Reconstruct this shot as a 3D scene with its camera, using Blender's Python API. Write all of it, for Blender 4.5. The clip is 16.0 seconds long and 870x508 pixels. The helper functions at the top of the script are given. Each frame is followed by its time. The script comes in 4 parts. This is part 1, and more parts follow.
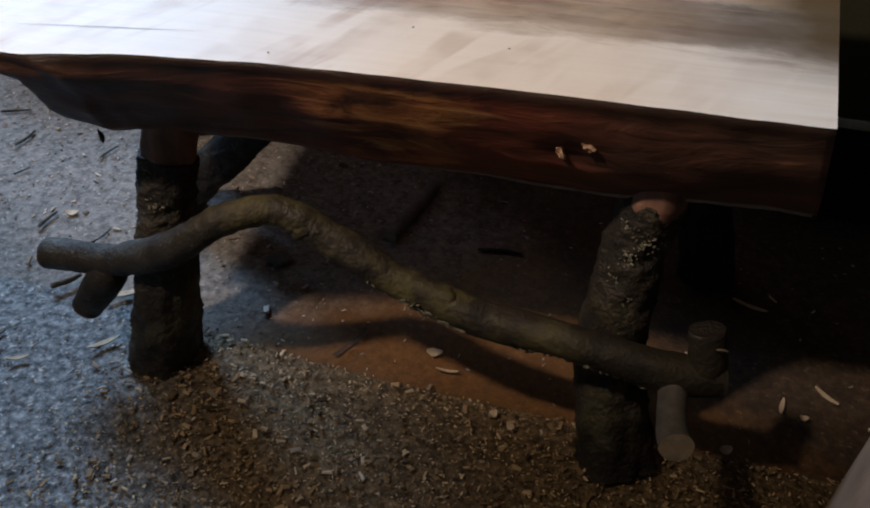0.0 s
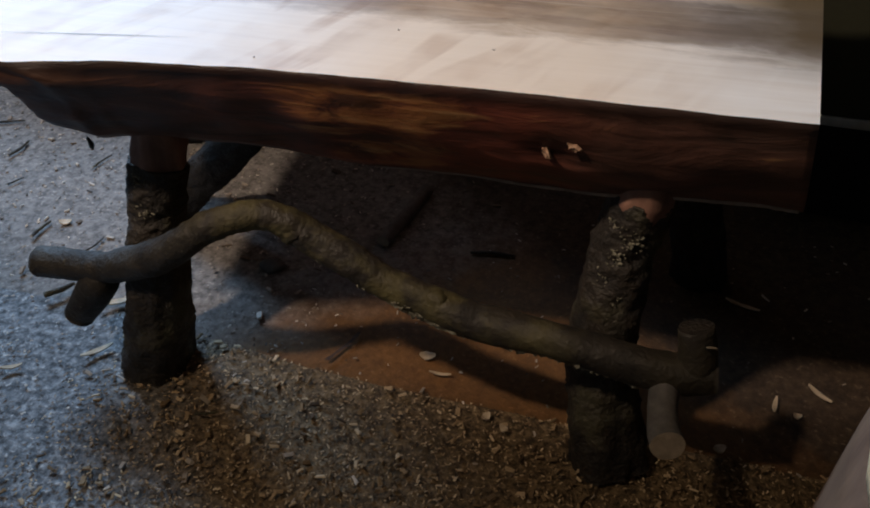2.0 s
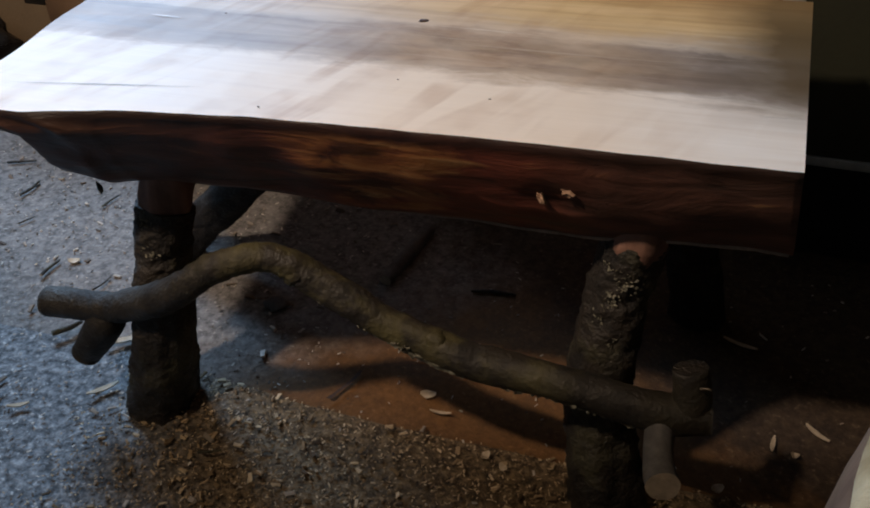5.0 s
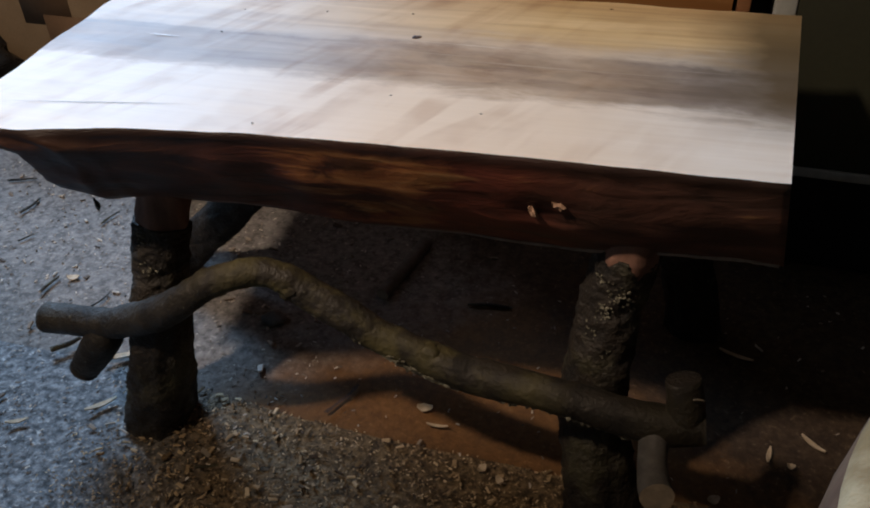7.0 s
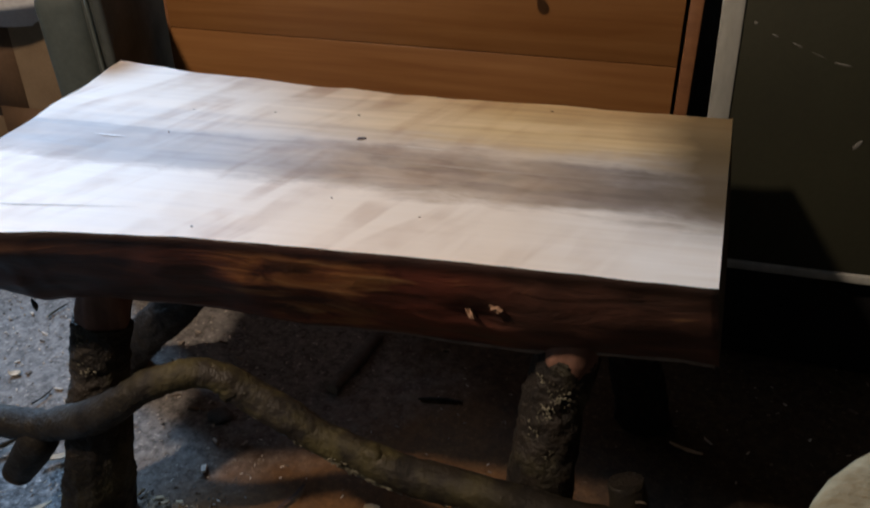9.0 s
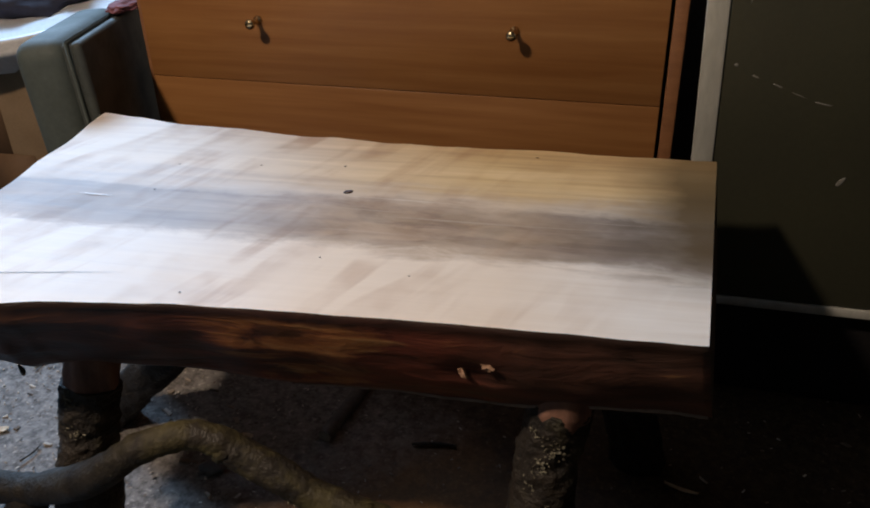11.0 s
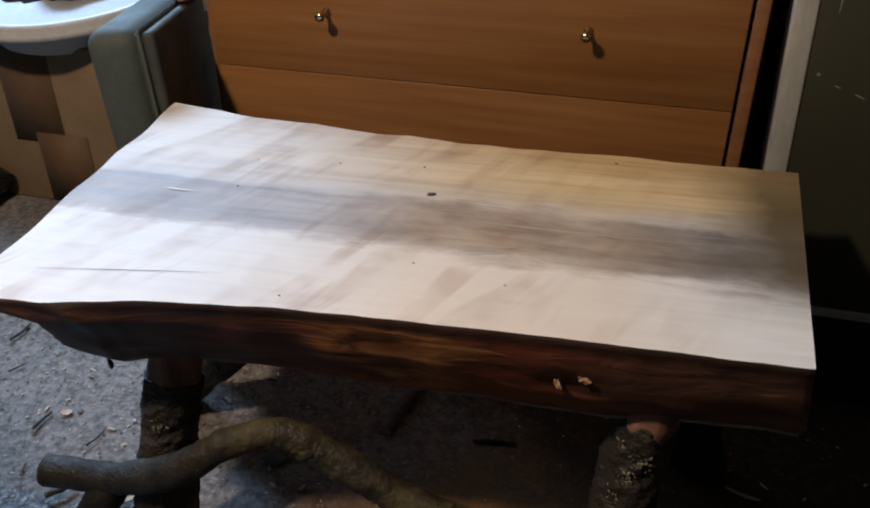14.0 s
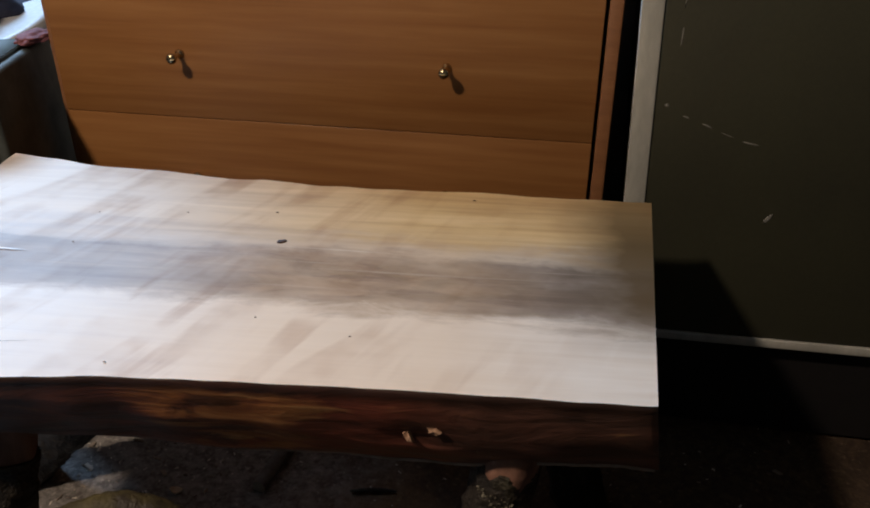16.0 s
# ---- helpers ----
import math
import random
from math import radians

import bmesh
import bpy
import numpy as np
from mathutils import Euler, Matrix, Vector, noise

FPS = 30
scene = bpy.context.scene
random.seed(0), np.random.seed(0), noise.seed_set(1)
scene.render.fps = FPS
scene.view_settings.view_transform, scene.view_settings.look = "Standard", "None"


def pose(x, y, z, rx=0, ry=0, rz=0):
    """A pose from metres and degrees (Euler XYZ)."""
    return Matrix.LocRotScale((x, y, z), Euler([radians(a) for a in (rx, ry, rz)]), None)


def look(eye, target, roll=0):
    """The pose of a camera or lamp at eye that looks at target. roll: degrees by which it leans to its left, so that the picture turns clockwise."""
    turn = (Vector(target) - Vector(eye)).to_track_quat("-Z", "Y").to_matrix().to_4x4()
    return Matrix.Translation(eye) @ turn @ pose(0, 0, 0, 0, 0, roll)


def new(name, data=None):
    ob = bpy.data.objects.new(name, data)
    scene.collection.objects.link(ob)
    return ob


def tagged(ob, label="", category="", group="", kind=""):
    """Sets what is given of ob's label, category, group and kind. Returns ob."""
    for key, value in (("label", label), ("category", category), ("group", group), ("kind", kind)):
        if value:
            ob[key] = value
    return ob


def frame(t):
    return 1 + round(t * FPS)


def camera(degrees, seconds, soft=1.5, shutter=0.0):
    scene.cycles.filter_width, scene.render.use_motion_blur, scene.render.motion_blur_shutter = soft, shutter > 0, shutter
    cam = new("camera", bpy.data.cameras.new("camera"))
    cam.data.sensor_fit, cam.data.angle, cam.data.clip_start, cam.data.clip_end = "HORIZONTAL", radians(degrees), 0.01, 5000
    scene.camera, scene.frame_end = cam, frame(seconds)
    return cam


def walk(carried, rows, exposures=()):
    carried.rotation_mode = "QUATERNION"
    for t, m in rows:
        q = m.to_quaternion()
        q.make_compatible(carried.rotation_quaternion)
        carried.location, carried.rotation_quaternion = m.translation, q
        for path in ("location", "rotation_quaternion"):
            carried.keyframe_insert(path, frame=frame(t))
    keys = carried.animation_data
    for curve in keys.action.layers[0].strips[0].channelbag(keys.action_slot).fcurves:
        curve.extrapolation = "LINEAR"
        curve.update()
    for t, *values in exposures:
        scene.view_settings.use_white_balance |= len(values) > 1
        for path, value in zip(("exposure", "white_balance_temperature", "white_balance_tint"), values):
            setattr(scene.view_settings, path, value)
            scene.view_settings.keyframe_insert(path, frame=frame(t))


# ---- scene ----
# ---- camera ----
cam = camera(56.6, 16.0, soft=1.9, shutter=0.5)
PATH = [
    (0, (-0.17, -0.64, 0.831), (-0.569, 0.835, -0.459), -0.1),
    (0.5, (-0.171, -0.646, 0.83), (-0.595, 0.83, -0.451), -0.7),
    (1, (-0.168, -0.646, 0.829), (-0.578, 0.839, -0.446), -0.5),
    (1.5, (-0.162, -0.643, 0.828), (-0.564, 0.84, -0.452), -0.5),
    (2, (-0.157, -0.642, 0.827), (-0.56, 0.845, -0.448), -0.9),
    (2.5, (-0.155, -0.643, 0.828), (-0.556, 0.846, -0.444), -1.2),
    (3, (-0.153, -0.647, 0.829), (-0.585, 0.859, -0.413), -1.5),
    (3.5, (-0.151, -0.647, 0.837), (-0.578, 0.87, -0.395), -1.7),
    (4, (-0.143, -0.646, 0.84), (-0.576, 0.874, -0.386), -1.7),
    (4.5, (-0.146, -0.647, 0.845), (-0.578, 0.879, -0.373), -1.3),
    (7, (-0.135, -0.652, 0.851), (-0.577, 0.899, -0.333), -1.8),
    (7.5, (-0.123, -0.667, 0.84), (-0.601, 0.901, -0.306), -1.1),
    (8, (-0.097, -0.67, 0.83), (-0.584, 0.92, -0.28), -0.6),
    (8.5, (-0.102, -0.656, 0.844), (-0.513, 0.976, -0.236), -0.4),
    (9, (-0.108, -0.634, 0.872), (-0.498, 1.039, -0.151), -0.5),
    (9.5, (-0.112, -0.633, 0.888), (-0.529, 1.062, -0.089), -0.8),
    (12, (-0.113, -0.594, 0.91), (-0.406, 1.116, -0.085), -0.6),
    (12.5, (-0.125, -0.589, 0.906), (-0.383, 1.125, -0.09), 0.5),
    (13, (-0.143, -0.593, 0.915), (-0.436, 1.106, -0.099), 1.3),
    (13.5, (-0.203, -0.62, 0.94), (-0.614, 1.052, -0.078), 0.1),
    (14, (-0.203, -0.62, 0.938), (-0.587, 1.05, -0.093), -0.3),
    (14.5, (-0.172, -0.587, 0.939), (-0.469, 1.093, -0.105), -1.8),
    (15, (-0.154, -0.562, 0.938), (-0.367, 1.145, -0.082), -0.1),
    (15.5, (-0.148, -0.565, 0.934), (-0.333, 1.162, -0.058), 0.4),
    (16, (-0.137, -0.571, 0.938), (-0.32, 1.17, -0.03), 0.3),
]
walk(cam, [(t, look(eye, target, roll)) for t, eye, target, roll in PATH])


# ---- world, window light, lamp ----
world = bpy.data.worlds.new("dim_room")
scene.world = world
world.use_nodes = True
world.node_tree.nodes["Background"].inputs[0].default_value = (0.55, 0.7, 1.0, 1)
world.node_tree.nodes["Background"].inputs[1].default_value = 0.012


def area_light(name, m, w, h, power, colour):
    d = bpy.data.lights.new(name, "AREA")
    d.shape, d.size, d.size_y, d.energy, d.color = "RECTANGLE", w, h, power, colour
    o = new(name, d)
    o.matrix_world = m
    return o


# daylight in the opening of the window behind, on the left
area_light("window_daylight", look((-2.25, 1.93, 1.96), (-0.9, -0.05, 0.3)), 1.2, 0.7, 106, (0.43, 0.67, 1.0))
LAMP = (-1.20, -0.74, 1.97)
# warm lamp, left, aimed at the wall behind; cone edge added to shade the front
lamp = bpy.data.lights.new("warm_lamp", "SPOT")
lamp.energy, lamp.color, lamp.shadow_soft_size = 75.0, (1.0, 0.785, 0.63), 0.06
lamp.spot_size, lamp.spot_blend = radians(77), 0.12
new("warm_lamp", lamp).matrix_world = look(LAMP, (LAMP[0] + 0.28, LAMP[1] + 0.83, LAMP[2] - 0.47))
# weak warm fill added at the lamp for the floor outside its cone
fill = bpy.data.lights.new("warm_fill", "POINT")
fill.energy, fill.color, fill.shadow_soft_size = 27.0, (1.0, 0.75, 0.50), 0.06
new("warm_fill", fill).location = LAMP


# ---- materials ----
def material(name):
    m = bpy.data.materials.new(name)
    m.use_nodes = True
    t = m.node_tree
    return m, t, t.nodes["Principled BSDF"]


def coords(t, scale=(1, 1, 1), kind="Object", rot=(0, 0, 0), how="POINT"):
    c = t.nodes.new("ShaderNodeTexCoord")
    p = t.nodes.new("ShaderNodeMapping")
    p.vector_type = how
    p.inputs["Scale"].default_value = scale
    p.inputs["Rotation"].default_value = rot
    t.links.new(c.outputs[kind], p.inputs["Vector"])
    return p.outputs["Vector"]


def noise_tex(t, vec, scale, detail=4.0, rough=0.55, distort=0.0):
    n = t.nodes.new("ShaderNodeTexNoise")
    n.inputs["Scale"].default_value, n.inputs["Detail"].default_value = scale, detail
    n.inputs["Roughness"].default_value, n.inputs["Distortion"].default_value = rough, distort
    t.links.new(vec, n.inputs["Vector"])
    return n.outputs["Fac"]


def ramp(t, fac, *stops):
    r = t.nodes.new("ShaderNodeValToRGB")
    e = r.color_ramp.elements
    while len(e) < len(stops):
        e.new(0.5)
    for el, (pos, col) in zip(e, stops):
        el.position = pos
        el.color = (*col, 1) if not isinstance(col, (int, float)) else (col, col, col, 1)
    t.links.new(fac, r.inputs["Fac"])
    return r.outputs["Color"]


def mix(t, fac, a, b, how="MIX"):
    n = t.nodes.new("ShaderNodeMix")
    n.data_type, n.blend_type = "RGBA", how
    for sock, v in ((n.inputs[0], fac), (n.inputs[6], a), (n.inputs[7], b)):
        if isinstance(v, bpy.types.NodeSocket):
            t.links.new(v, sock)
        elif isinstance(v, tuple):
            sock.default_value = (*v, 1)
        else:
            sock.default_value = v
    return n.outputs[2]


def calc(t, op, a, b=0.0):
    n = t.nodes.new("ShaderNodeMath")
    n.operation = op
    for sock, v in zip(n.inputs, (a, b)):
        if isinstance(v, bpy.types.NodeSocket):
            t.links.new(v, sock)
        else:
            sock.default_value = v
    return n.outputs[0]


def bump(t, bsdf, height, strength=0.5, distance=0.004):
    n = t.nodes.new("ShaderNodeBump")
    n.inputs["Strength"].default_value, n.inputs["Distance"].default_value = strength, distance
    t.links.new(height, n.inputs["Height"])
    t.links.new(n.outputs["Normal"], bsdf.inputs["Normal"])


def set_in(t, bsdf, name, v):
    if isinstance(v, bpy.types.NodeSocket):
        t.links.new(v, bsdf.inputs[name])
    else:
        bsdf.inputs[name].default_value = (*v, 1) if isinstance(v, tuple) else v


def mottled(name, dark, light, scale=12, rough=0.7, stretch=(1, 1, 1), fine=120, relief=0.3, dist=0.003, metal=0.0, lo=0.3, hi=0.7):
    """Two colours in patches, with a finer grain over them and a relief."""
    m, t, b = material(name)
    v = coords(t, stretch)
    big = noise_tex(t, v, scale, 5, 0.6)
    small = noise_tex(t, v, fine, 3, 0.6)
    col = ramp(t, big, (lo, dark), (hi, light))
    col = mix(t, 0.35, col, ramp(t, small, (0.3, 0.55), (0.7, 1.0)), "MULTIPLY")
    set_in(t, b, "Base Color", col)
    set_in(t, b, "Roughness", ramp(t, big, (0.3, min(1, rough + 0.08)), (0.7, rough - 0.08)))
    b.inputs["Metallic"].default_value = metal
    bump(t, b, mix(t, 0.5, big, small), relief, dist)
    return m


def table_wood():
    """Planed pale wood: a grey-brown heart along the middle, ripple figure across it, fine lengthwise grain."""
    m, t, b = material("pale_slab_wood")
    c = t.nodes.new("ShaderNodeTexCoord")
    sep = t.nodes.new("ShaderNodeSeparateXYZ")
    t.links.new(c.outputs["Object"], sep.inputs[0])
    x, y = sep.outputs[0], sep.outputs[1]
    long = coords(t, (1.2, 9, 9))
    wob = noise_tex(t, long, 1.6, 5, 0.6, 0.4)
    # distance from the heart line
    yy = calc(t, "ADD", y, calc(t, "MULTIPLY", calc(t, "SUBTRACT", wob, 0.5), 0.095))
    rag = noise_tex(t, coords(t, (7, 15, 15)), 1.7, 6, 0.7, 0.6)
    yy = calc(t, "ADD", yy, calc(t, "MULTIPLY", calc(t, "SUBTRACT", rag, 0.5), 0.055))
    yy = calc(t, "ADD", yy, calc(t, "MULTIPLY", x, 0.012))
    heart = ramp(t, yy, (0.110, 0.0), (0.131, 0.85), (0.16, 1.0), (0.236, 1.0), (0.254, 0.45), (0.315, 0.0))
    streak = noise_tex(t, coords(t, (1.6, 22, 22)), 2.2, 5, 0.6, 0.5)
    fine = noise_tex(t, coords(t, (3, 160, 160)), 2.0, 3, 0.6)
    sap = ramp(t, streak, (0.30, (0.69, 0.60, 0.50)), (0.52, (0.76, 0.69, 0.60)), (0.75, (0.82, 0.76, 0.68)))
    # lamp and daylight put into the sap: tan mid-length, white at the left
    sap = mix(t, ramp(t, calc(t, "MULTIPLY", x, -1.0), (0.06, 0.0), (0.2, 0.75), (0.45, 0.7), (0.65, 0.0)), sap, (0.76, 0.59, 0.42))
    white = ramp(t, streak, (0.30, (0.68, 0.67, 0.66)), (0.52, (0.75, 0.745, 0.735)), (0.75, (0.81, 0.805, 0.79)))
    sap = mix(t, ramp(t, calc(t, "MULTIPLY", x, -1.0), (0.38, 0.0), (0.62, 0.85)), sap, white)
    # yellow sap at the back right, deepened for the chest's shade from daylight
    back = mix(t, 1.0, ramp(t, yy, (0.235, 0.0), (0.285, 1.0)), ramp(t, calc(t, "MULTIPLY", x, -1.0), (0.25, 1.0), (0.65, 0.25)), "MULTIPLY")
    sap = mix(t, calc(t, "MULTIPLY", back, 0.92), sap, ramp(t, streak, (0.3, (0.44, 0.25, 0.080)), (0.5, (0.59, 0.37, 0.14)), (0.7, (0.69, 0.46, 0.20))))
    heart_col = ramp(t, streak, (0.3, (0.18, 0.112, 0.062)), (0.5, (0.275, 0.178, 0.10)), (0.72, (0.43, 0.29, 0.16)))
    cloud = noise_tex(t, coords(t, (5, 9, 9)), 1.5, 4, 0.6)
    mott = noise_tex(t, coords(t, (7, 22, 22)), 1.8, 6, 0.65, 0.8)
    heart_col = mix(t, ramp(t, mott, (0.38, 0.75), (0.58, 0.0)), heart_col, (0.17, 0.098, 0.055))
    blotch = noise_tex(t, coords(t, (9, 20, 20)), 1.0, 5, 0.6, 1.2)
    heart_col = mix(t, ramp(t, blotch, (0.50, 0.0), (0.56, 0.55)), heart_col, (0.25, 0.170, 0.09))
    warm = ramp(t, calc(t, "MULTIPLY", x, -1.0), (0.05, 0.0), (0.18, 0.75), (0.45, 0.6), (0.6, 0.0))
    heart_col = mix(t, calc(t, "MULTIPLY", warm, ramp(t, mott, (0.4, 0.2), (0.65, 0.9))), heart_col, (0.42, 0.27, 0.155))
    # the heart greys towards both ends; the left grey holds the window's cool sheen
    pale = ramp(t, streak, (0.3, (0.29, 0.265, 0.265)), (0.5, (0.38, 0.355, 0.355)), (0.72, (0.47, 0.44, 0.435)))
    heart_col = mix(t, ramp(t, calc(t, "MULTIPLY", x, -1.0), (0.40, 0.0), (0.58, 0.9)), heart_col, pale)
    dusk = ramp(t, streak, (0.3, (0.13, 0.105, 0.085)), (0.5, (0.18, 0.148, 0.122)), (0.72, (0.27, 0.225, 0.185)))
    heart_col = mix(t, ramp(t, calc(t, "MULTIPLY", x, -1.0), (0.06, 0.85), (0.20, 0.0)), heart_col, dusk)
    col = mix(t, calc(t, "MULTIPLY", heart, ramp(t, cloud, (0.3, 0.72), (0.6, 1.0))), sap, heart_col)
    hair = ramp(t, noise_tex(t, coords(t, (1.3, 75, 75)), 2.0, 3, 0.55, 0.2), (0.62, 0.0), (0.72, 0.28))
    strip = ramp(t, yy, (0.08, 0.0), (0.16, 0.5), (0.25, 1.0), (0.31, 1.0), (0.36, 0.2))
    col = mix(t, calc(t, "MULTIPLY", hair, strip), col, (0.80, 0.69, 0.54))
    # ripple figure, stronger towards the far end of the trunk
    rip = noise_tex(t, coords(t, (1 / 21, 1 / 3.0, 1 / 3.0), rot=(0, 0, radians(-22)), how="TEXTURE"), 1.3, 3, 0.5, 0.4)
    rip = ramp(t, rip, (0.41, (0.72, 0.62, 0.55)), (0.53, (1.0, 1.0, 1.0)))
    rip = mix(t, ramp(t, noise_tex(t, coords(t, (9, 9, 9)), 1.0, 3, 0.6), (0.42, 0.1), (0.6, 0.9)), (1.0, 1.0, 1.0), rip)
    wave = t.nodes.new("ShaderNodeTexWave")
    wave.wave_type, wave.bands_direction, wave.wave_profile = "BANDS", "X", "SAW"
    for key, v in (("Scale", 3.0), ("Distortion", 3.4), ("Detail", 1.0), ("Detail Scale", 0.9), ("Detail Roughness", 0.5)):
        wave.inputs[key].default_value = v
    t.links.new(coords(t, (1, 0.8, 1), rot=(0, 0, radians(24))), wave.inputs["Vector"])
    flame = ramp(t, wave.outputs["Fac"], (0.0, (0.84, 0.79, 0.75)), (0.22, (0.92, 0.89, 0.86)), (0.55, (1.0, 1.0, 1.0)), (0.90, (1.0, 1.0, 1.0)), (1.0, (0.84, 0.79, 0.75)))
    flame = mix(t, ramp(t, noise_tex(t, coords(t, (6, 11, 11)), 1.0, 4, 0.6), (0.44, 0.0), (0.60, 1.0)), (1.0, 1.0, 1.0), flame)
    rip = mix(t, 1.0, rip, flame, "MULTIPLY")
    far = ramp(t, calc(t, "MULTIPLY", x, -1.0), (0.1, 0.25), (0.5, 0.95))
    col = mix(t, far, col, mix(t, 1.0, col, rip, "MULTIPLY"))
    col = mix(t, 0.09, col, ramp(t, fine, (0.3, 0.7), (0.7, 1.0)), "MULTIPLY")
    # darker olive-brown end
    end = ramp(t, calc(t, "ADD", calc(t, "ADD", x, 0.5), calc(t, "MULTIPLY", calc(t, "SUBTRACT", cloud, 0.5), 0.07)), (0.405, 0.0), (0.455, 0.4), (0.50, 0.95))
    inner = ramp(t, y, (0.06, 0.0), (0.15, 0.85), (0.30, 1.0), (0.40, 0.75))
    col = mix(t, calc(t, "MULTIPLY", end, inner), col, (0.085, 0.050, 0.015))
    set_in(t, b, "Base Color", col)
    set_in(t, b, "Roughness", ramp(t, streak, (0.3, 0.54), (0.7, 0.64)))
    set_in(t, b, "Specular IOR Level", 0.36)
    bump(t, b, mix(t, 0.4, rip, mix(t, 0.3, streak, fine)), 0.18, 0.002)
    return m


def live_edge_mat():
    """The barked edge: dark red-brown, mottled, with a torn golden patch round a dark swirl."""
    m, t, b = material("dark_live_edge")
    c = t.nodes.new("ShaderNodeTexCoord")
    sep = t.nodes.new("ShaderNodeSeparateXYZ")
    t.links.new(c.outputs["Object"], sep.inputs[0])
    left = calc(t, "MULTIPLY", sep.outputs[0], -1.0)
    z = sep.outputs[2]
    s = noise_tex(t, coords(t, (4.5, 10, 15)), 1.7, 8, 0.66, 1.1)
    blot = noise_tex(t, coords(t, (6.0, 8, 16)), 1.6, 5, 0.62, 0.6)
    fibre = noise_tex(t, coords(t, (7, 34, 48)), 1.5, 5, 0.6, 0.8)
    col = ramp(t, s, (0.32, (0.026, 0.010, 0.007)), (0.47, (0.135, 0.036, 0.023)), (0.60, (0.25, 0.066, 0.038)), (0.78, (0.38, 0.13, 0.07)))
    col = mix(t, ramp(t, blot, (0.34, 0.8), (0.50, 0.0)), col, (0.03, 0.013, 0.010))
    # weathered grey-brown far end
    grey = ramp(t, left, (0.45, 0.0), (0.62, 0.75))
    col = mix(t, grey, col, ramp(t, s, (0.3, (0.014, 0.008, 0.006)), (0.6, (0.085, 0.046, 0.028)), (0.78, (0.24, 0.16, 0.10))))
    # darker, duller near end
    dull = ramp(t, left, (0.02, 0.9), (0.17, 0.75), (0.25, 0.0))
    col = mix(t, dull, col, ramp(t, s, (0.35, (0.045, 0.026, 0.020)), (0.7, (0.17, 0.085, 0.06))))
    # torn golden wood
    zone = ramp(t, left, (0.21, -0.1), (0.29, 0.07), (0.35, 0.20), (0.47, 0.20), (0.55, 0.04), (0.64, -0.06))
    band = ramp(t, z, (0.36, -0.10), (0.40, 0.0), (0.43, 0.10), (0.46, 0.12), (0.474, -0.1))
    torn = calc(t, "ADD", calc(t, "ADD", calc(t, "MULTIPLY", fibre, 0.3), calc(t, "MULTIPLY", s, 0.75)), calc(t, "ADD", zone, band))
    torn = ramp(t, torn, (0.73, 0.0), (0.85, 0.9))
    col = mix(t, torn, col, ramp(t, fibre, (0.35, (0.22, 0.075, 0.024)), (0.55, (0.42, 0.175, 0.058)), (0.72, (0.60, 0.34, 0.14))))
    dx = calc(t, "MULTIPLY", calc(t, "SUBTRACT", left, 0.405), 26.0)
    dz = calc(t, "MULTIPLY", calc(t, "SUBTRACT", z, 0.450), 75.0)
    swirl = calc(t, "ADD", calc(t, "MULTIPLY", dx, dx), calc(t, "MULTIPLY", dz, dz))
    swirl = calc(t, "ADD", swirl, calc(t, "MULTIPLY", s, 0.8))
    col = mix(t, ramp(t, swirl, (0.6, 0.8), (1.3, 0.0)), col, (0.05, 0.020, 0.010))
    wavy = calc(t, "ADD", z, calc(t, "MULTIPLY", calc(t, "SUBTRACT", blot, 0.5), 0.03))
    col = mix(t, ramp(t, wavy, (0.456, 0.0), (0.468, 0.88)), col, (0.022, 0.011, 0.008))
    set_in(t, b, "Base Color", col)
    set_in(t, b, "Roughness", ramp(t, s, (0.3, 0.40), (0.7, 0.58)))
    bump(t, b, mix(t, 0.35, s, mix(t, 0.5, blot, fibre)), 0.75, 0.007)
    return m


